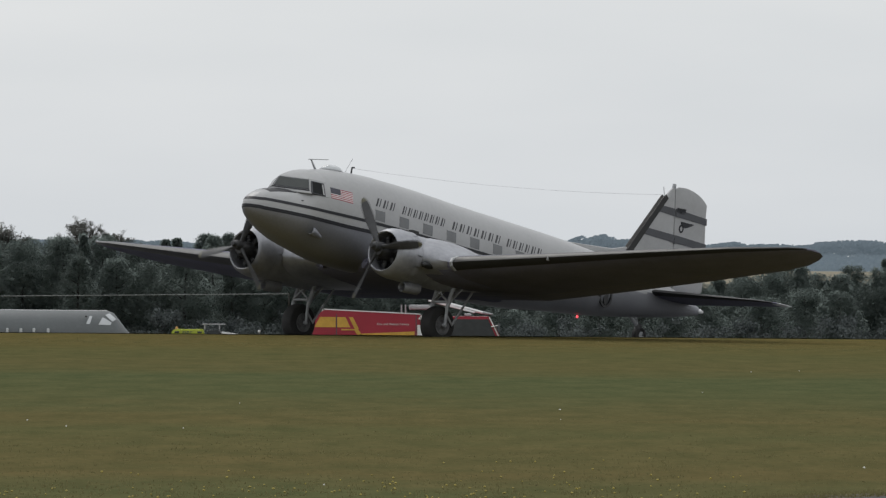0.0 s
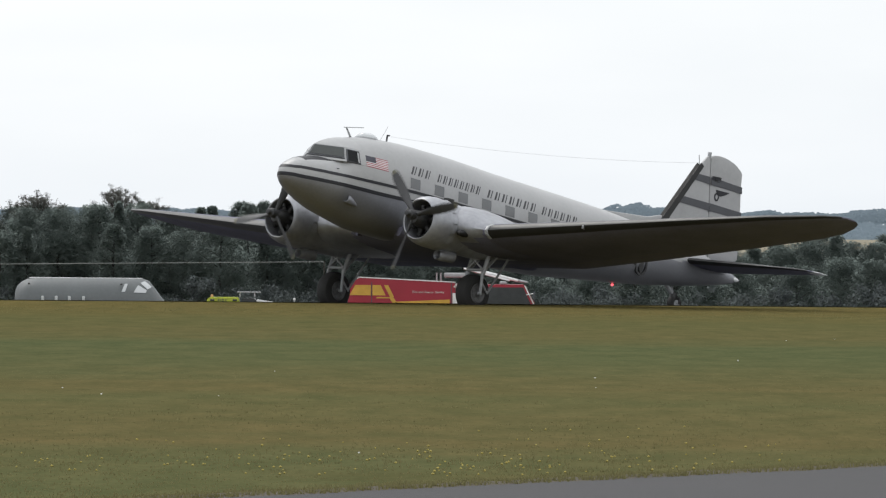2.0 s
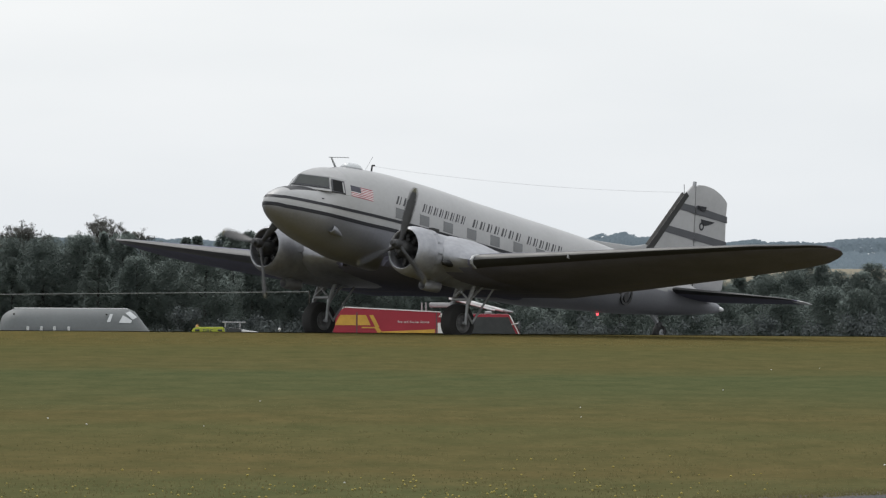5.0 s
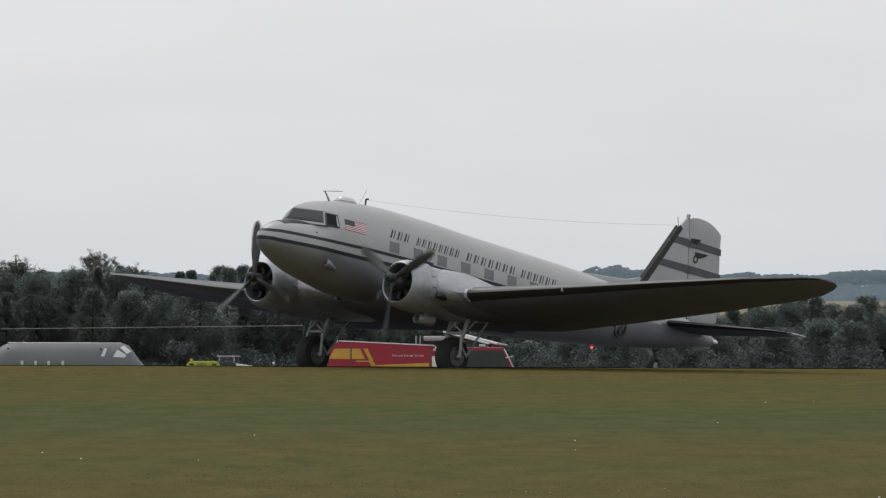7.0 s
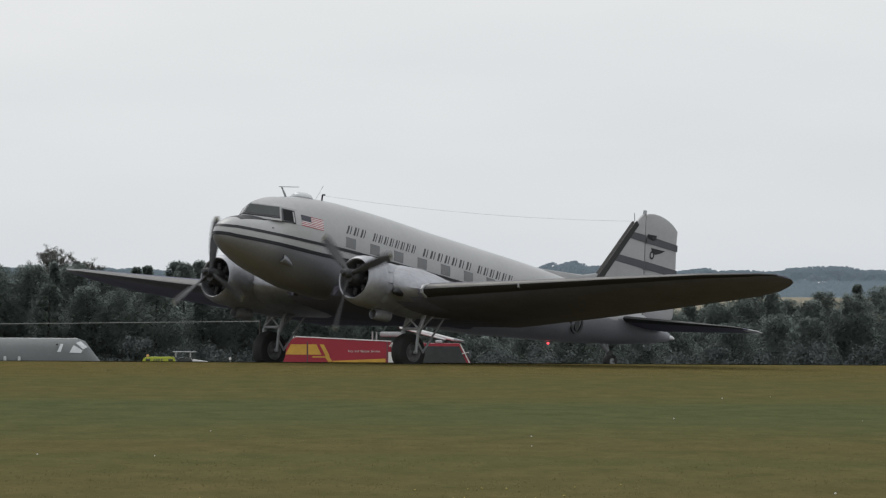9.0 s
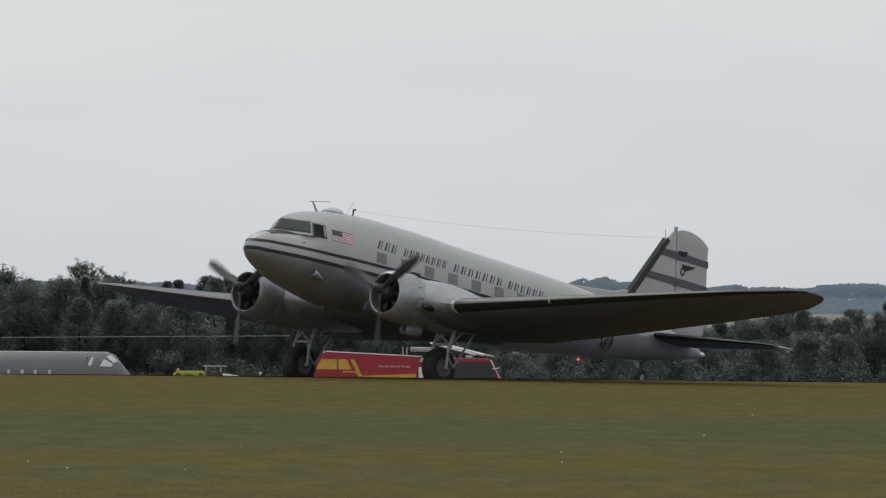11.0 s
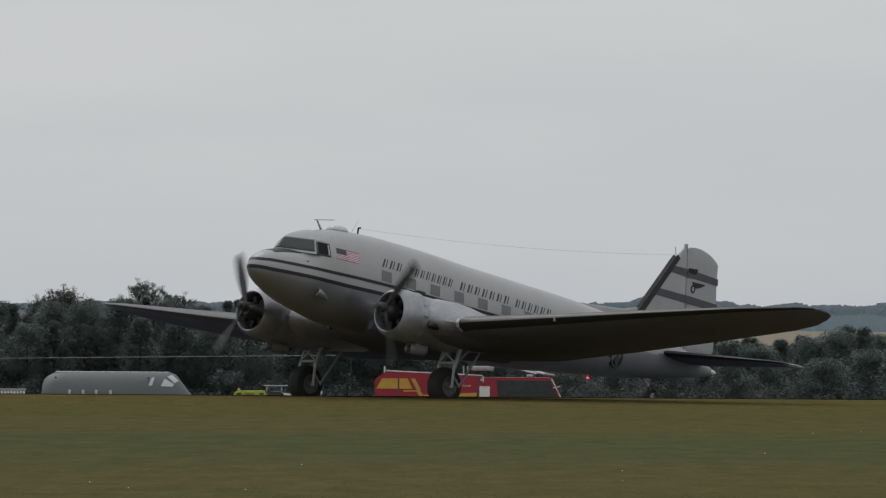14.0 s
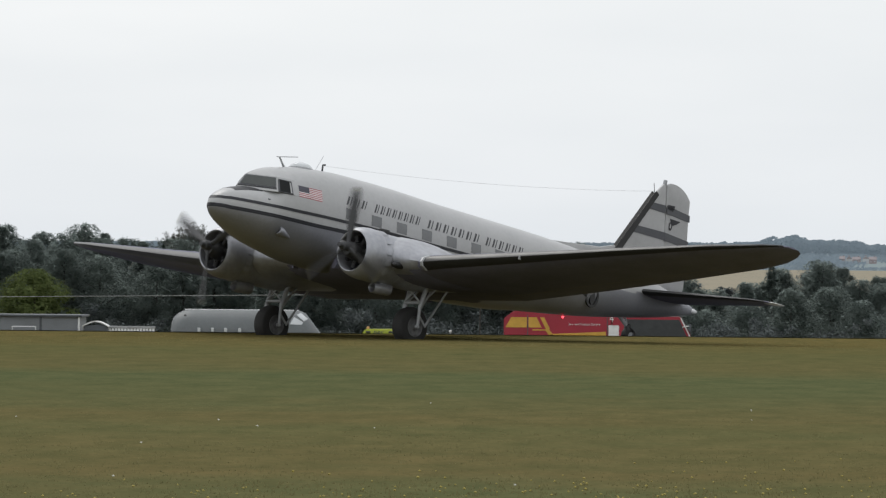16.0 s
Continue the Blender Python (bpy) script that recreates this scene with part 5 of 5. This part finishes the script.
def build_mock_fuselage():
    """Grey training fuselage: a long round-topped hull with a sloping nose."""
    root = empty_thing("training_fuselage", "weathered grey aircraft fuselage without wings, standing on grass", "fuselage", pose(-20, 470, -4.2))
    rings = []
    for x, r, zc in ((-4.8, 1.35, 1.6), (-4.7, 1.55, 1.66), (-4.45, 1.7, 1.75), (-4.1, 1.80, 1.83), (-3.4, 1.86, 1.86), (2.6, 1.86, 1.86), (3.0, 1.83, 1.84), (3.3, 1.75, 1.8), (3.6, 1.56, 1.62), (4.0, 1.25, 1.4), (4.4, 0.95, 1.2), (4.75, 0.66, 1.05), (5.0, 0.35, 0.95), (5.06, 0.05, 0.9)):
        rings.append([(x, r * math.cos(2 * math.pi * i / 40), zc + r * math.sin(2 * math.pi * i / 40)) for i in range(40)])
    part("hull", loft(rings), MOCKGREY, root)
    for x in (-3.06, -2.24, -1.45, -0.59):
        part("cabin_window", box((x - 0.10, -1.93, 2.20), (x + 0.08, -1.80, 2.62), 0.05), PANE, root, "pale cabin window")
    ROWS = [(-4.1, 1.80, 1.83), (-3.4, 1.86, 1.86), (2.6, 1.86, 1.86), (3.0, 1.83, 1.84), (3.3, 1.75, 1.8), (3.6, 1.56, 1.62), (4.0, 1.25, 1.4)]
    def side_pane(corners, lab):
        """A pane on the hull's flank from (x, z) corners."""
        outer, inner = [], []
        for v in range(4):
            for u in range(4):
                a, c = u / 3, v / 3
                x, z = [(corners[0][k] * (1 - a) + corners[1][k] * a) * (1 - c) + (corners[3][k] * (1 - a) + corners[2][k] * a) * c for k in (0, 1)]
                r, zc = smooth_table(ROWS, x)
                y = -math.sqrt(max(0.02, r * r - (z - zc) ** 2))
                outer.append(Vector((x, y - 0.03, z)))
                inner.append(Vector((x, y + 0.06, z)))
        part("cockpit_pane", plate(outer, inner, 3, 3), PANE, root, lab)
    side_pane([(1.87, 3.38), (2.04, 3.38), (1.9, 2.9), (1.68, 2.9)], "side pane, sky reflection in its pale colour")
    side_pane([(2.66, 3.31), (3.22, 3.0), (3.14, 2.84), (2.42, 2.86)], "cockpit pane, sky reflection in its pale colour")
    side_pane([(2.80, 3.44), (3.06, 3.56), (3.5, 3.2), (3.25, 3.05)], "cockpit pane, sky reflection in its pale colour")
    for x in (-3.9, 1.7):
        part("vent", box((x - 0.09, -1.5, 3.3), (x + 0.03, -1.3, 3.4), 0.02), DARKMETAL, root)
    part("roof_rail", tube((-4.0, -0.2, 3.70), (2.9, -0.2, 3.70), 0.03, seg=6), WHITEPAINT, root)
    for x in (-3.0, 2.0):
        part("cradle", box((x - 0.2, -1.2, -0.02), (x + 0.2, 1.2, 0.3), 0.03), METAL, root)


def build_fire_engine():
    """Airport crash tender, nose to the right, standing lower than the runway."""
    root = empty_thing("fire_engine", "red airport fire engine with yellow panels and dark cab glass", "fire engine", pose(0, 472, -4.2, 0, 0, 0))
    def prism(name, outline, y0, y1, mat, label="", bev=0.0):
        bm = bmesh.new()
        a, b = [bm.verts.new((x, y0, z)) for x, z in outline], [bm.verts.new((x, y1, z)) for x, z in outline]
        bm.faces.new(a)
        bm.faces.new(b[::-1])
        for i in range(len(outline)):
            j = (i + 1) % len(outline)
            bm.faces.new((a[i], b[i], b[j], a[j]))
        if bev:
            bmesh.ops.bevel(bm, geom=bm.edges[:], offset=bev, segments=2, affect="EDGES")
        return part(name, bm, mat, root, label)
    prism("body", [(-4.65, 0.9), (-4.65, 3.35), (-3.95, 3.86), (1.9, 3.6), (1.9, 0.9)], -1.5, 1.5, TRUCKRED, "red tank body", 0.05)
    prism("cab", [(1.94, 0.8), (1.94, 3.52), (6.1, 3.52), (6.72, 2.4), (6.8, 0.9)], -1.5, 1.5, TRUCKRED, "red cab", 0.06)
    prism("cab_side_glass", [(2.9, 1.9), (2.75, 3.35), (6.02, 3.35), (6.66, 1.9)], -1.53, -1.49, DARKGLASS, "dark cab side glass")
    prism("windscreen", [(6.12, 3.4), (6.18, 3.4), (6.78, 2.3), (6.72, 2.3)], -1.3, 1.3, DARKGLASS)
    prism("windscreen_pillar", [(6.06, 3.46), (6.14, 3.46), (6.72, 2.3), (6.64, 2.3)], -1.56, -1.48, WHITEPAINT)
    prism("cab_door_panel", [(1.72, 1.2), (1.72, 2.98), (2.35, 2.98), (2.35, 1.2)], -1.53, -1.49, WHITEPAINT, "white side panel")
    prism("yellow_panel", [(-4.55, 2.8), (-4.2, 3.42), (-3.25, 3.42), (-3.25, 2.8)], -1.52, -1.49, TRUCKYELLOW, "yellow panel")
    prism("yellow_panel", [(-3.15, 2.8), (-3.15, 3.42), (-2.65, 3.42), (-2.35, 2.8)], -1.52, -1.49, TRUCKYELLOW, "yellow panel")
    for a in (-2.45,):
        prism("yellow_chevron", [(a, 3.42), (a + 0.25, 3.42), (a + 0.62, 2.7), (a + 0.37, 2.7)], -1.52, -1.49, TRUCKYELLOW)
    prism("yellow_skirt", [(-2.9, 2.62), (-2.9, 2.7), (-1.9, 2.7), (-1.6, 2.3), (-1.9, 2.3), (-2.1, 2.62)], -1.52, -1.49, TRUCKYELLOW, "thin yellow stripe")
    prism("yellow_skirt", [(-1.5, 2.0), (-1.8, 2.42), (1.55, 2.58), (1.55, 2.0)], -1.52, -1.49, TRUCKYELLOW, "yellow stripe")
    prism("locker_seam", [(-3.22, 1.0), (-3.22, 3.6), (-3.17, 3.6), (-3.17, 1.0)], -1.525, -1.49, ROOFDARK)
    prism("locker_seam", [(1.62, 1.0), (1.62, 3.6), (1.67, 3.6), (1.67, 1.0)], -1.525, -1.49, ROOFDARK)
    prism("roof_edge", [(-3.95, 3.87), (-3.95, 3.93), (1.9, 3.67), (1.9, 3.61)], -1.52, -1.46, WHITEPAINT, "white roof edge")
    bm = tube((-4.05, -1.4, 3.4), (-4.05, -1.4, 4.15), 0.05)
    part("rear_mast", bm, WHITEPAINT, root)
    # roof monitor, boom and rails
    bm = box((1.2, -0.6, 3.9), (2.6, 0.6, 4.2), 0.08)
    add_tube(bm, (1.0, -0.5, 3.65), (1.0, -0.5, 4.2), 0.05)
    add_tube(bm, (0.75, -0.5, 3.65), (0.75, -0.5, 4.2), 0.05)
    part("roof_monitor", bm, METAL, root, "pale grey roof water monitor")
    bm = bmesh.new()
    add_tube(bm, (2.4, -0.3, 4.55), (5.7, -0.3, 3.75), 0.13, 0.09)
    add_tube(bm, (2.4, -0.55, 4.45), (5.2, -0.55, 3.75), 0.05)
    part("roof_boom", bm, WHITEPAINT, root, "white folded boom above the cab")
    part("nozzle", tube((5.7, -0.3, 3.75), (6.3, -0.3, 3.66), 0.1, 0.05), METAL, root)
    part("light_bar", box((4.6, -1.2, 3.52), (5.0, 1.2, 3.7), 0.05), METAL, root)
    add_text("4", 0.55, FLAGWHITE, "number_four", root, pose(1.76, -1.54, 3.2, 90, 0, 0))
    for word, x in (("Fire", -0.72), ("and", -0.34), ("Rescue", 0.02), ("Service", 0.66)):
        add_text(word, 0.19, FLAGWHITE, "lettering_word", root, pose(x, -1.53, 2.96, 90, 0, 0))
    part("mirror_arm", tube((6.2, -1.6, 2.9), (6.7, -1.8, 3.0), 0.03), WHITEPAINT, root)
    part("mirror", box((6.62, -1.9, 2.6), (6.74, -1.7, 3.1), 0.03), ROOFDARK, root)
    for x in (-3.3, -1.8, 4.4):
        for y in (-1.3, 1.3):
            w = part("wheel", lathe([(-0.25, 0.3), (-0.26, 0.55), (-0.15, 0.68), (0.15, 0.68), (0.26, 0.55), (0.25, 0.3)], "y", 24), RUBBER, root)
            w.location = (x, y, 0.68)
            part("rim", lathe([(-0.22, 0.02), (-0.2, 0.3), (0.2, 0.3), (0.22, 0.02)], "y", 16), METAL, w)


def build_rescue_car():
    """Low yellow-green rescue pickup with a roof sign, mostly hidden by the crest."""
    root = empty_thing("rescue_car", "yellow-green rescue car with a white bonnet and roof rack", "car", pose(-11.4, 480, -4.2))
    def prism(name, outline, y0, y1, mat, label=""):
        bm = bmesh.new()
        a, b = [bm.verts.new((x, y0, z)) for x, z in outline], [bm.verts.new((x, y1, z)) for x, z in outline]
        bm.faces.new(a)
        bm.faces.new(b[::-1])
        for i in range(len(outline)):
            j = (i + 1) % len(outline)
            bm.faces.new((a[i], b[i], b[j], a[j]))
        bmesh.ops.bevel(bm, geom=bm.edges[:], offset=0.05, segments=2, affect="EDGES")
        return part(name, bm, mat, root, label)
    prism("body", [(-2.1, 0.5), (-2.1, 1.5), (2.6, 1.5), (2.75, 0.5)], -0.95, 0.95, WHITEPAINT, "white lower body")
    prism("canopy", [(-2.1, 1.5), (-2.05, 2.42), (-1.85, 2.54), (-0.1, 2.56), (0.15, 1.5)], -0.93, 0.93, LIME, "fluorescent yellow-green canopy")
    prism("cab", [(0.1, 1.5), (0.15, 2.5), (0.9, 2.5), (1.6, 1.6)], -0.9, 0.9, DARKGLASS, "dark glazed cab")
    prism("bonnet", [(0.9, 1.5), (1.0, 2.42), (2.4, 2.2), (2.6, 1.5)], -0.9, 0.9, WHITEPAINT, "white bonnet")
    part("beacon", lathe([(0.0, 0.09), (0.12, 0.085), (0.17, 0.05), (0.18, 0.005)], "z", 12, (-1.75, -0.4, 2.53)), AMBER, root, "small amber beacon")
    for x in (-1.72, -0.32):
        part("side_window", box((x - 0.14, -0.965, 2.30), (x + 0.14, -0.92, 2.42), 0.02), DARKGLASS, root)
    bm = box((-0.2, -0.7, 2.83), (1.25, 0.7, 2.89), 0.02)
    part("roof_rack", bm, METAL, root)
    for x in (0.0, 0.9):
        part("rack_leg", tube((x, -0.6, 2.55), (x, -0.6, 2.85), 0.05), METAL, root)
    add_text("FIRE", 0.34, ROOFDARK, "roof_sign", root, pose(-1.42, -0.96, 2.20, 90, 0, 0), 0.2)
    for x in (-1.3, 1.7):
        for y in (-0.85, 0.85):
            w = part("wheel", lathe([(-0.12, 0.2), (-0.13, 0.32), (-0.08, 0.4), (0.08, 0.4), (0.13, 0.32), (0.12, 0.2)], "y", 20), RUBBER, root)
            w.location = (x, y, 0.4)
    lamp = empty_thing("marker_lamp", "small white ground lamp on a short stake", "lamp", pose(-8.05, 480, -4.2))
    part("stake", tube((0, 0, 0), (0, 0, 2.4), 0.03), METAL, lamp)
    part("head", lathe([(-0.08, 0.02), (-0.06, 0.08), (0.06, 0.08), (0.08, 0.02)], "z", 12, (0, 0, 2.45)), WHITEPAINT, lamp)


def build_sheds():
    root = empty_thing("hangar_shed", "low grey clad shed with a flat dark-edged roof", "shed", pose(-37.2, 500, -4.2))
    part("wall", box((-5.5, -4, 0), (5.0, 4, 3.0)), CLADDING, root, "", False)
    part("roof", box((-5.7, -4.2, 3.0), (5.25, 4.2, 3.14), 0.03), ROOFDARK, root, "dark roof edge")
    part("corner_post", box((2.52, -4.05, 0), (2.67, -3.95, 3.0)), ROOFDARK, root)
    part("downpipe", tube((5.05, -4.05, 0.0), (5.05, -4.05, 3.1), 0.06, seg=8), WHITEPAINT, root)
    part("window_frame", box((0.75, -4.06, 1.93), (2.3, -3.97, 2.4), 0.02), WHITEPAINT, root)
    part("window_pane", box((0.81, -4.08, 1.99), (2.24, -4.02, 2.34)), CLADDING, root)
    for k in range(20):
        part("cladding_rib", box((-5.45 + k * 0.54, -4.03, 0.0), (-5.41 + k * 0.54, -3.99, 3.0)), CLADDING, root)
    tent = empty_thing("small_shelter", "small dark shelter with a white curved roof edge", "shelter", pose(-31.1, 497, -4.0))
    part("wall", box((-0.75, -0.8, 0), (0.75, 0.8, 2.3), 0.05), ROOFDARK, tent)
    bm = loft([[(-0.85 + 1.7 * k / 10, y, 2.25 + 0.32 * math.sin(math.pi * k / 10) + z) for k in range(11)] + [(0.85 - 1.7 * k / 10, y, 2.17 + 0.32 * math.sin(math.pi * k / 10) + z) for k in range(11)] for y, z in ((-0.9, 0), (0.9, 0))])
    part("roof", bm, WHITEPAINT, tent, "white curved roof")
    fence = empty_thing("barrier_panel", "pale slatted barrier panels in a row", "barrier", pose(-28.95, 497, -4.0))
    for k in range(16):
        part("slat", box((-1.55 + k * 0.2, -0.04, 0.2), (-1.40 + k * 0.2, 0.04, 2.1), 0.01), WHITEPAINT, fence)
    part("rail", box((-1.6, -0.06, 2.1), (1.65, 0.06, 2.25), 0.01), METAL, fence)
    # pale cable in front of the trees
    line = empty_thing("overhead_cable", "thin pale cable before the trees on slim posts", "cable", pose(0, 540, -4.2))
    part("wire", tube((-55, 0, 3.86), (-7, 0, 4.605), 0.022, seg=8), CABLE, line)
    for x, z in ((-55, 3.86), (-7, 4.605)):
        part("post", tube((x, 0, -0.2), (x, 0, z + 0.05), 0.05, 0.04, 8), BARK, line)


def build_farmhouses():
    """Small houses on the far hill, before the woods."""
    rng = random.Random(3)
    for k, (x, w, gable) in enumerate(((134.5, 2.6, False), (138.2, 3.4, True), (142.4, 4.2, False), (146.3, 3.2, True), (150.2, 4.0, False))):
        y = 4000 + rng.uniform(-20, 20)
        h = rng.uniform(2.1, 2.7)
        house = empty_thing("farmhouse", "small white-gabled brick house on the far hill" if gable else "small brick house with a tiled roof on the far hill", "house", pose(x, y, ground_z(x, y) - 0.1, 0, 0, 90 if gable else 0), "houses on the hill")
        part("wall", box((-w / 2, -1.6, 0), (w / 2, 1.6, h)), PANE if gable else BRICKFAR, house, "", False)
        bm = bmesh.new()
        a = [bm.verts.new((-w / 2 - 0.15, yy, zz)) for yy, zz in ((-1.8, h), (1.8, h), (0, h + 1.5))]
        b = [bm.verts.new((w / 2 + 0.15, yy, zz)) for yy, zz in ((-1.8, h), (1.8, h), (0, h + 1.5))]
        bm.faces.new(a), bm.faces.new(b[::-1])
        for i in range(3):
            bm.faces.new((a[i], b[i], b[(i + 1) % 3], a[(i + 1) % 3]))
        part("roof", bm, TILEROOF, house, "faded tiled roof", False)
        for dx in (-w / 4, w / 4):
            part("window", box((dx - 0.25, -1.66, 0.9), (dx + 0.25, -1.58, 1.6)), PANE, house)
        part("chimney", box((w / 4 - 0.2, -0.2, h + 1.0), (w / 4 + 0.2, 0.2, h + 2.0)), BRICKFAR, house)


build_ground()
AIRLINER, PROPS, WHEELS, RUDDER = build_airliner()
build_fire_engine()
build_mock_fuselage()
build_rescue_car()
build_sheds()
build_farmhouses()
build_trees()
build_grass()

# ---- what moves ----
ROLL = [(0.0, 0.0, 0.0, 0.2, 0.0), (11.3, 0.0, 0.0, 0.2, 0.0), (11.6, 0.01, 0.0, 0.2, 0.0), (12.0, 0.094, 0.0, 0.2, 0.0), (12.5, 0.358, 0.0, 0.2, 0.0), (13.0, 0.77, -0.03, 0.18, 0.0),
        (13.5, 1.403, -0.05, 0.15, 0.0), (14.0, 2.278, -0.12, 0.12, 0.02), (14.5, 3.45, -0.15, 0.08, 0.05), (15.0, 4.92, -0.18, 0.03, 0.1), (15.5, 6.66, -0.22, -0.03, 0.18),
        (16.0, 8.86, -0.26, -0.1, 0.28)]  # seconds, metres rolled, degrees turned, banked, tail lifted
# blade angles at some times, in degrees from the top towards port
PORT_BLADE = [(0.0, -33), (0.5, -38), (1.0, -36), (1.5, -38), (2.0, -40), (2.5, -36), (3.0, -36), (3.5, -32), (4.0, -23), (6.5, 2), (7.0, 62), (7.5, -14), (8.0, 22), (8.5, -45),
              (11.0, 54), (11.5, -26), (12.0, -31), (12.5, 0), (13.0, -44), (13.5, -8), (14.0, 39), (14.5, -17), (15.0, 50), (15.5, -6), (16.0, 2)]
STARBOARD_BLADE = [(0.0, 20), (0.5, -35), (1.0, 21), (1.5, -29), (2.0, 22), (2.5, -27), (3.0, 22), (3.5, -30), (4.0, -75), (6.5, 38), (7.0, -7), (7.5, -52), (8.0, 11), (8.5, -48),
                   (11.0, -63), (11.5, 20), (12.0, -62), (12.5, 5), (13.0, -12), (13.5, -67), (14.0, -22), (14.5, 20), (15.0, -23), (15.5, -8), (16.0, -60)]
SPEED = [(0.0, 600), (4.2, 700), (7.0, 1000), (10.8, 1300), (12.0, 1700), (14.0, 2250), (16.0, 2400)]  # seconds, degrees a second


def blade_rows(keys, share):
    """Unwraps the angles at about the propeller's speed and gives one angle for each step of the film."""
    turned = [keys[0][1]]
    for (t0, a0), (t1, a1) in zip(keys, keys[1:]):
        speed = share * float(np.interp((t0 + t1) / 2, [q[0] for q in SPEED], [q[1] for q in SPEED]))
        want = turned[-1] - speed * (t1 - t0)
        turned.append(want + ((a1 - want + 60) % 120 - 60))
    rows = []
    for k in range(0, 481):
        t = k / FPS
        rows.append((t, float(np.interp(t, [q[0] for q in keys], turned))))
    return rows


def motions():
    walk(AIRLINER, [(t, airliner_pose(s, a, k, e, 0.0011 * s * s)) for t, s, a, k, e in ROLL])
    for prop, keys, share in ((PROPS[0], PORT_BLADE, 1.0), (PROPS[1], STARBOARD_BLADE, 0.9)):
        x, y, z = prop.location
        walk(prop, [(t, pose(x, y, z, a, 0, 0)) for t, a in blade_rows(keys, share)])
    for wheel, r in WHEELS:
        x, y, z = wheel.location
        rows = []
        for k in range(0, 81):
            t = 11.0 + k / 16
            s = smooth_table([q[:2] for q in ROLL], t)[0]
            rows.append((t, pose(x, y, z, 0, -math.degrees(s / r), 0)))
        walk(wheel, [(0.0, pose(x, y, z))] + rows)
    x, y, z = RUDDER.location
    walk(RUDDER, [(t, pose(x, y, z, 0, 0, a)) for t, a in ((0.0, 0), (13.0, 0), (14.0, 2), (15.0, 8), (16.0, 15))])


motions()
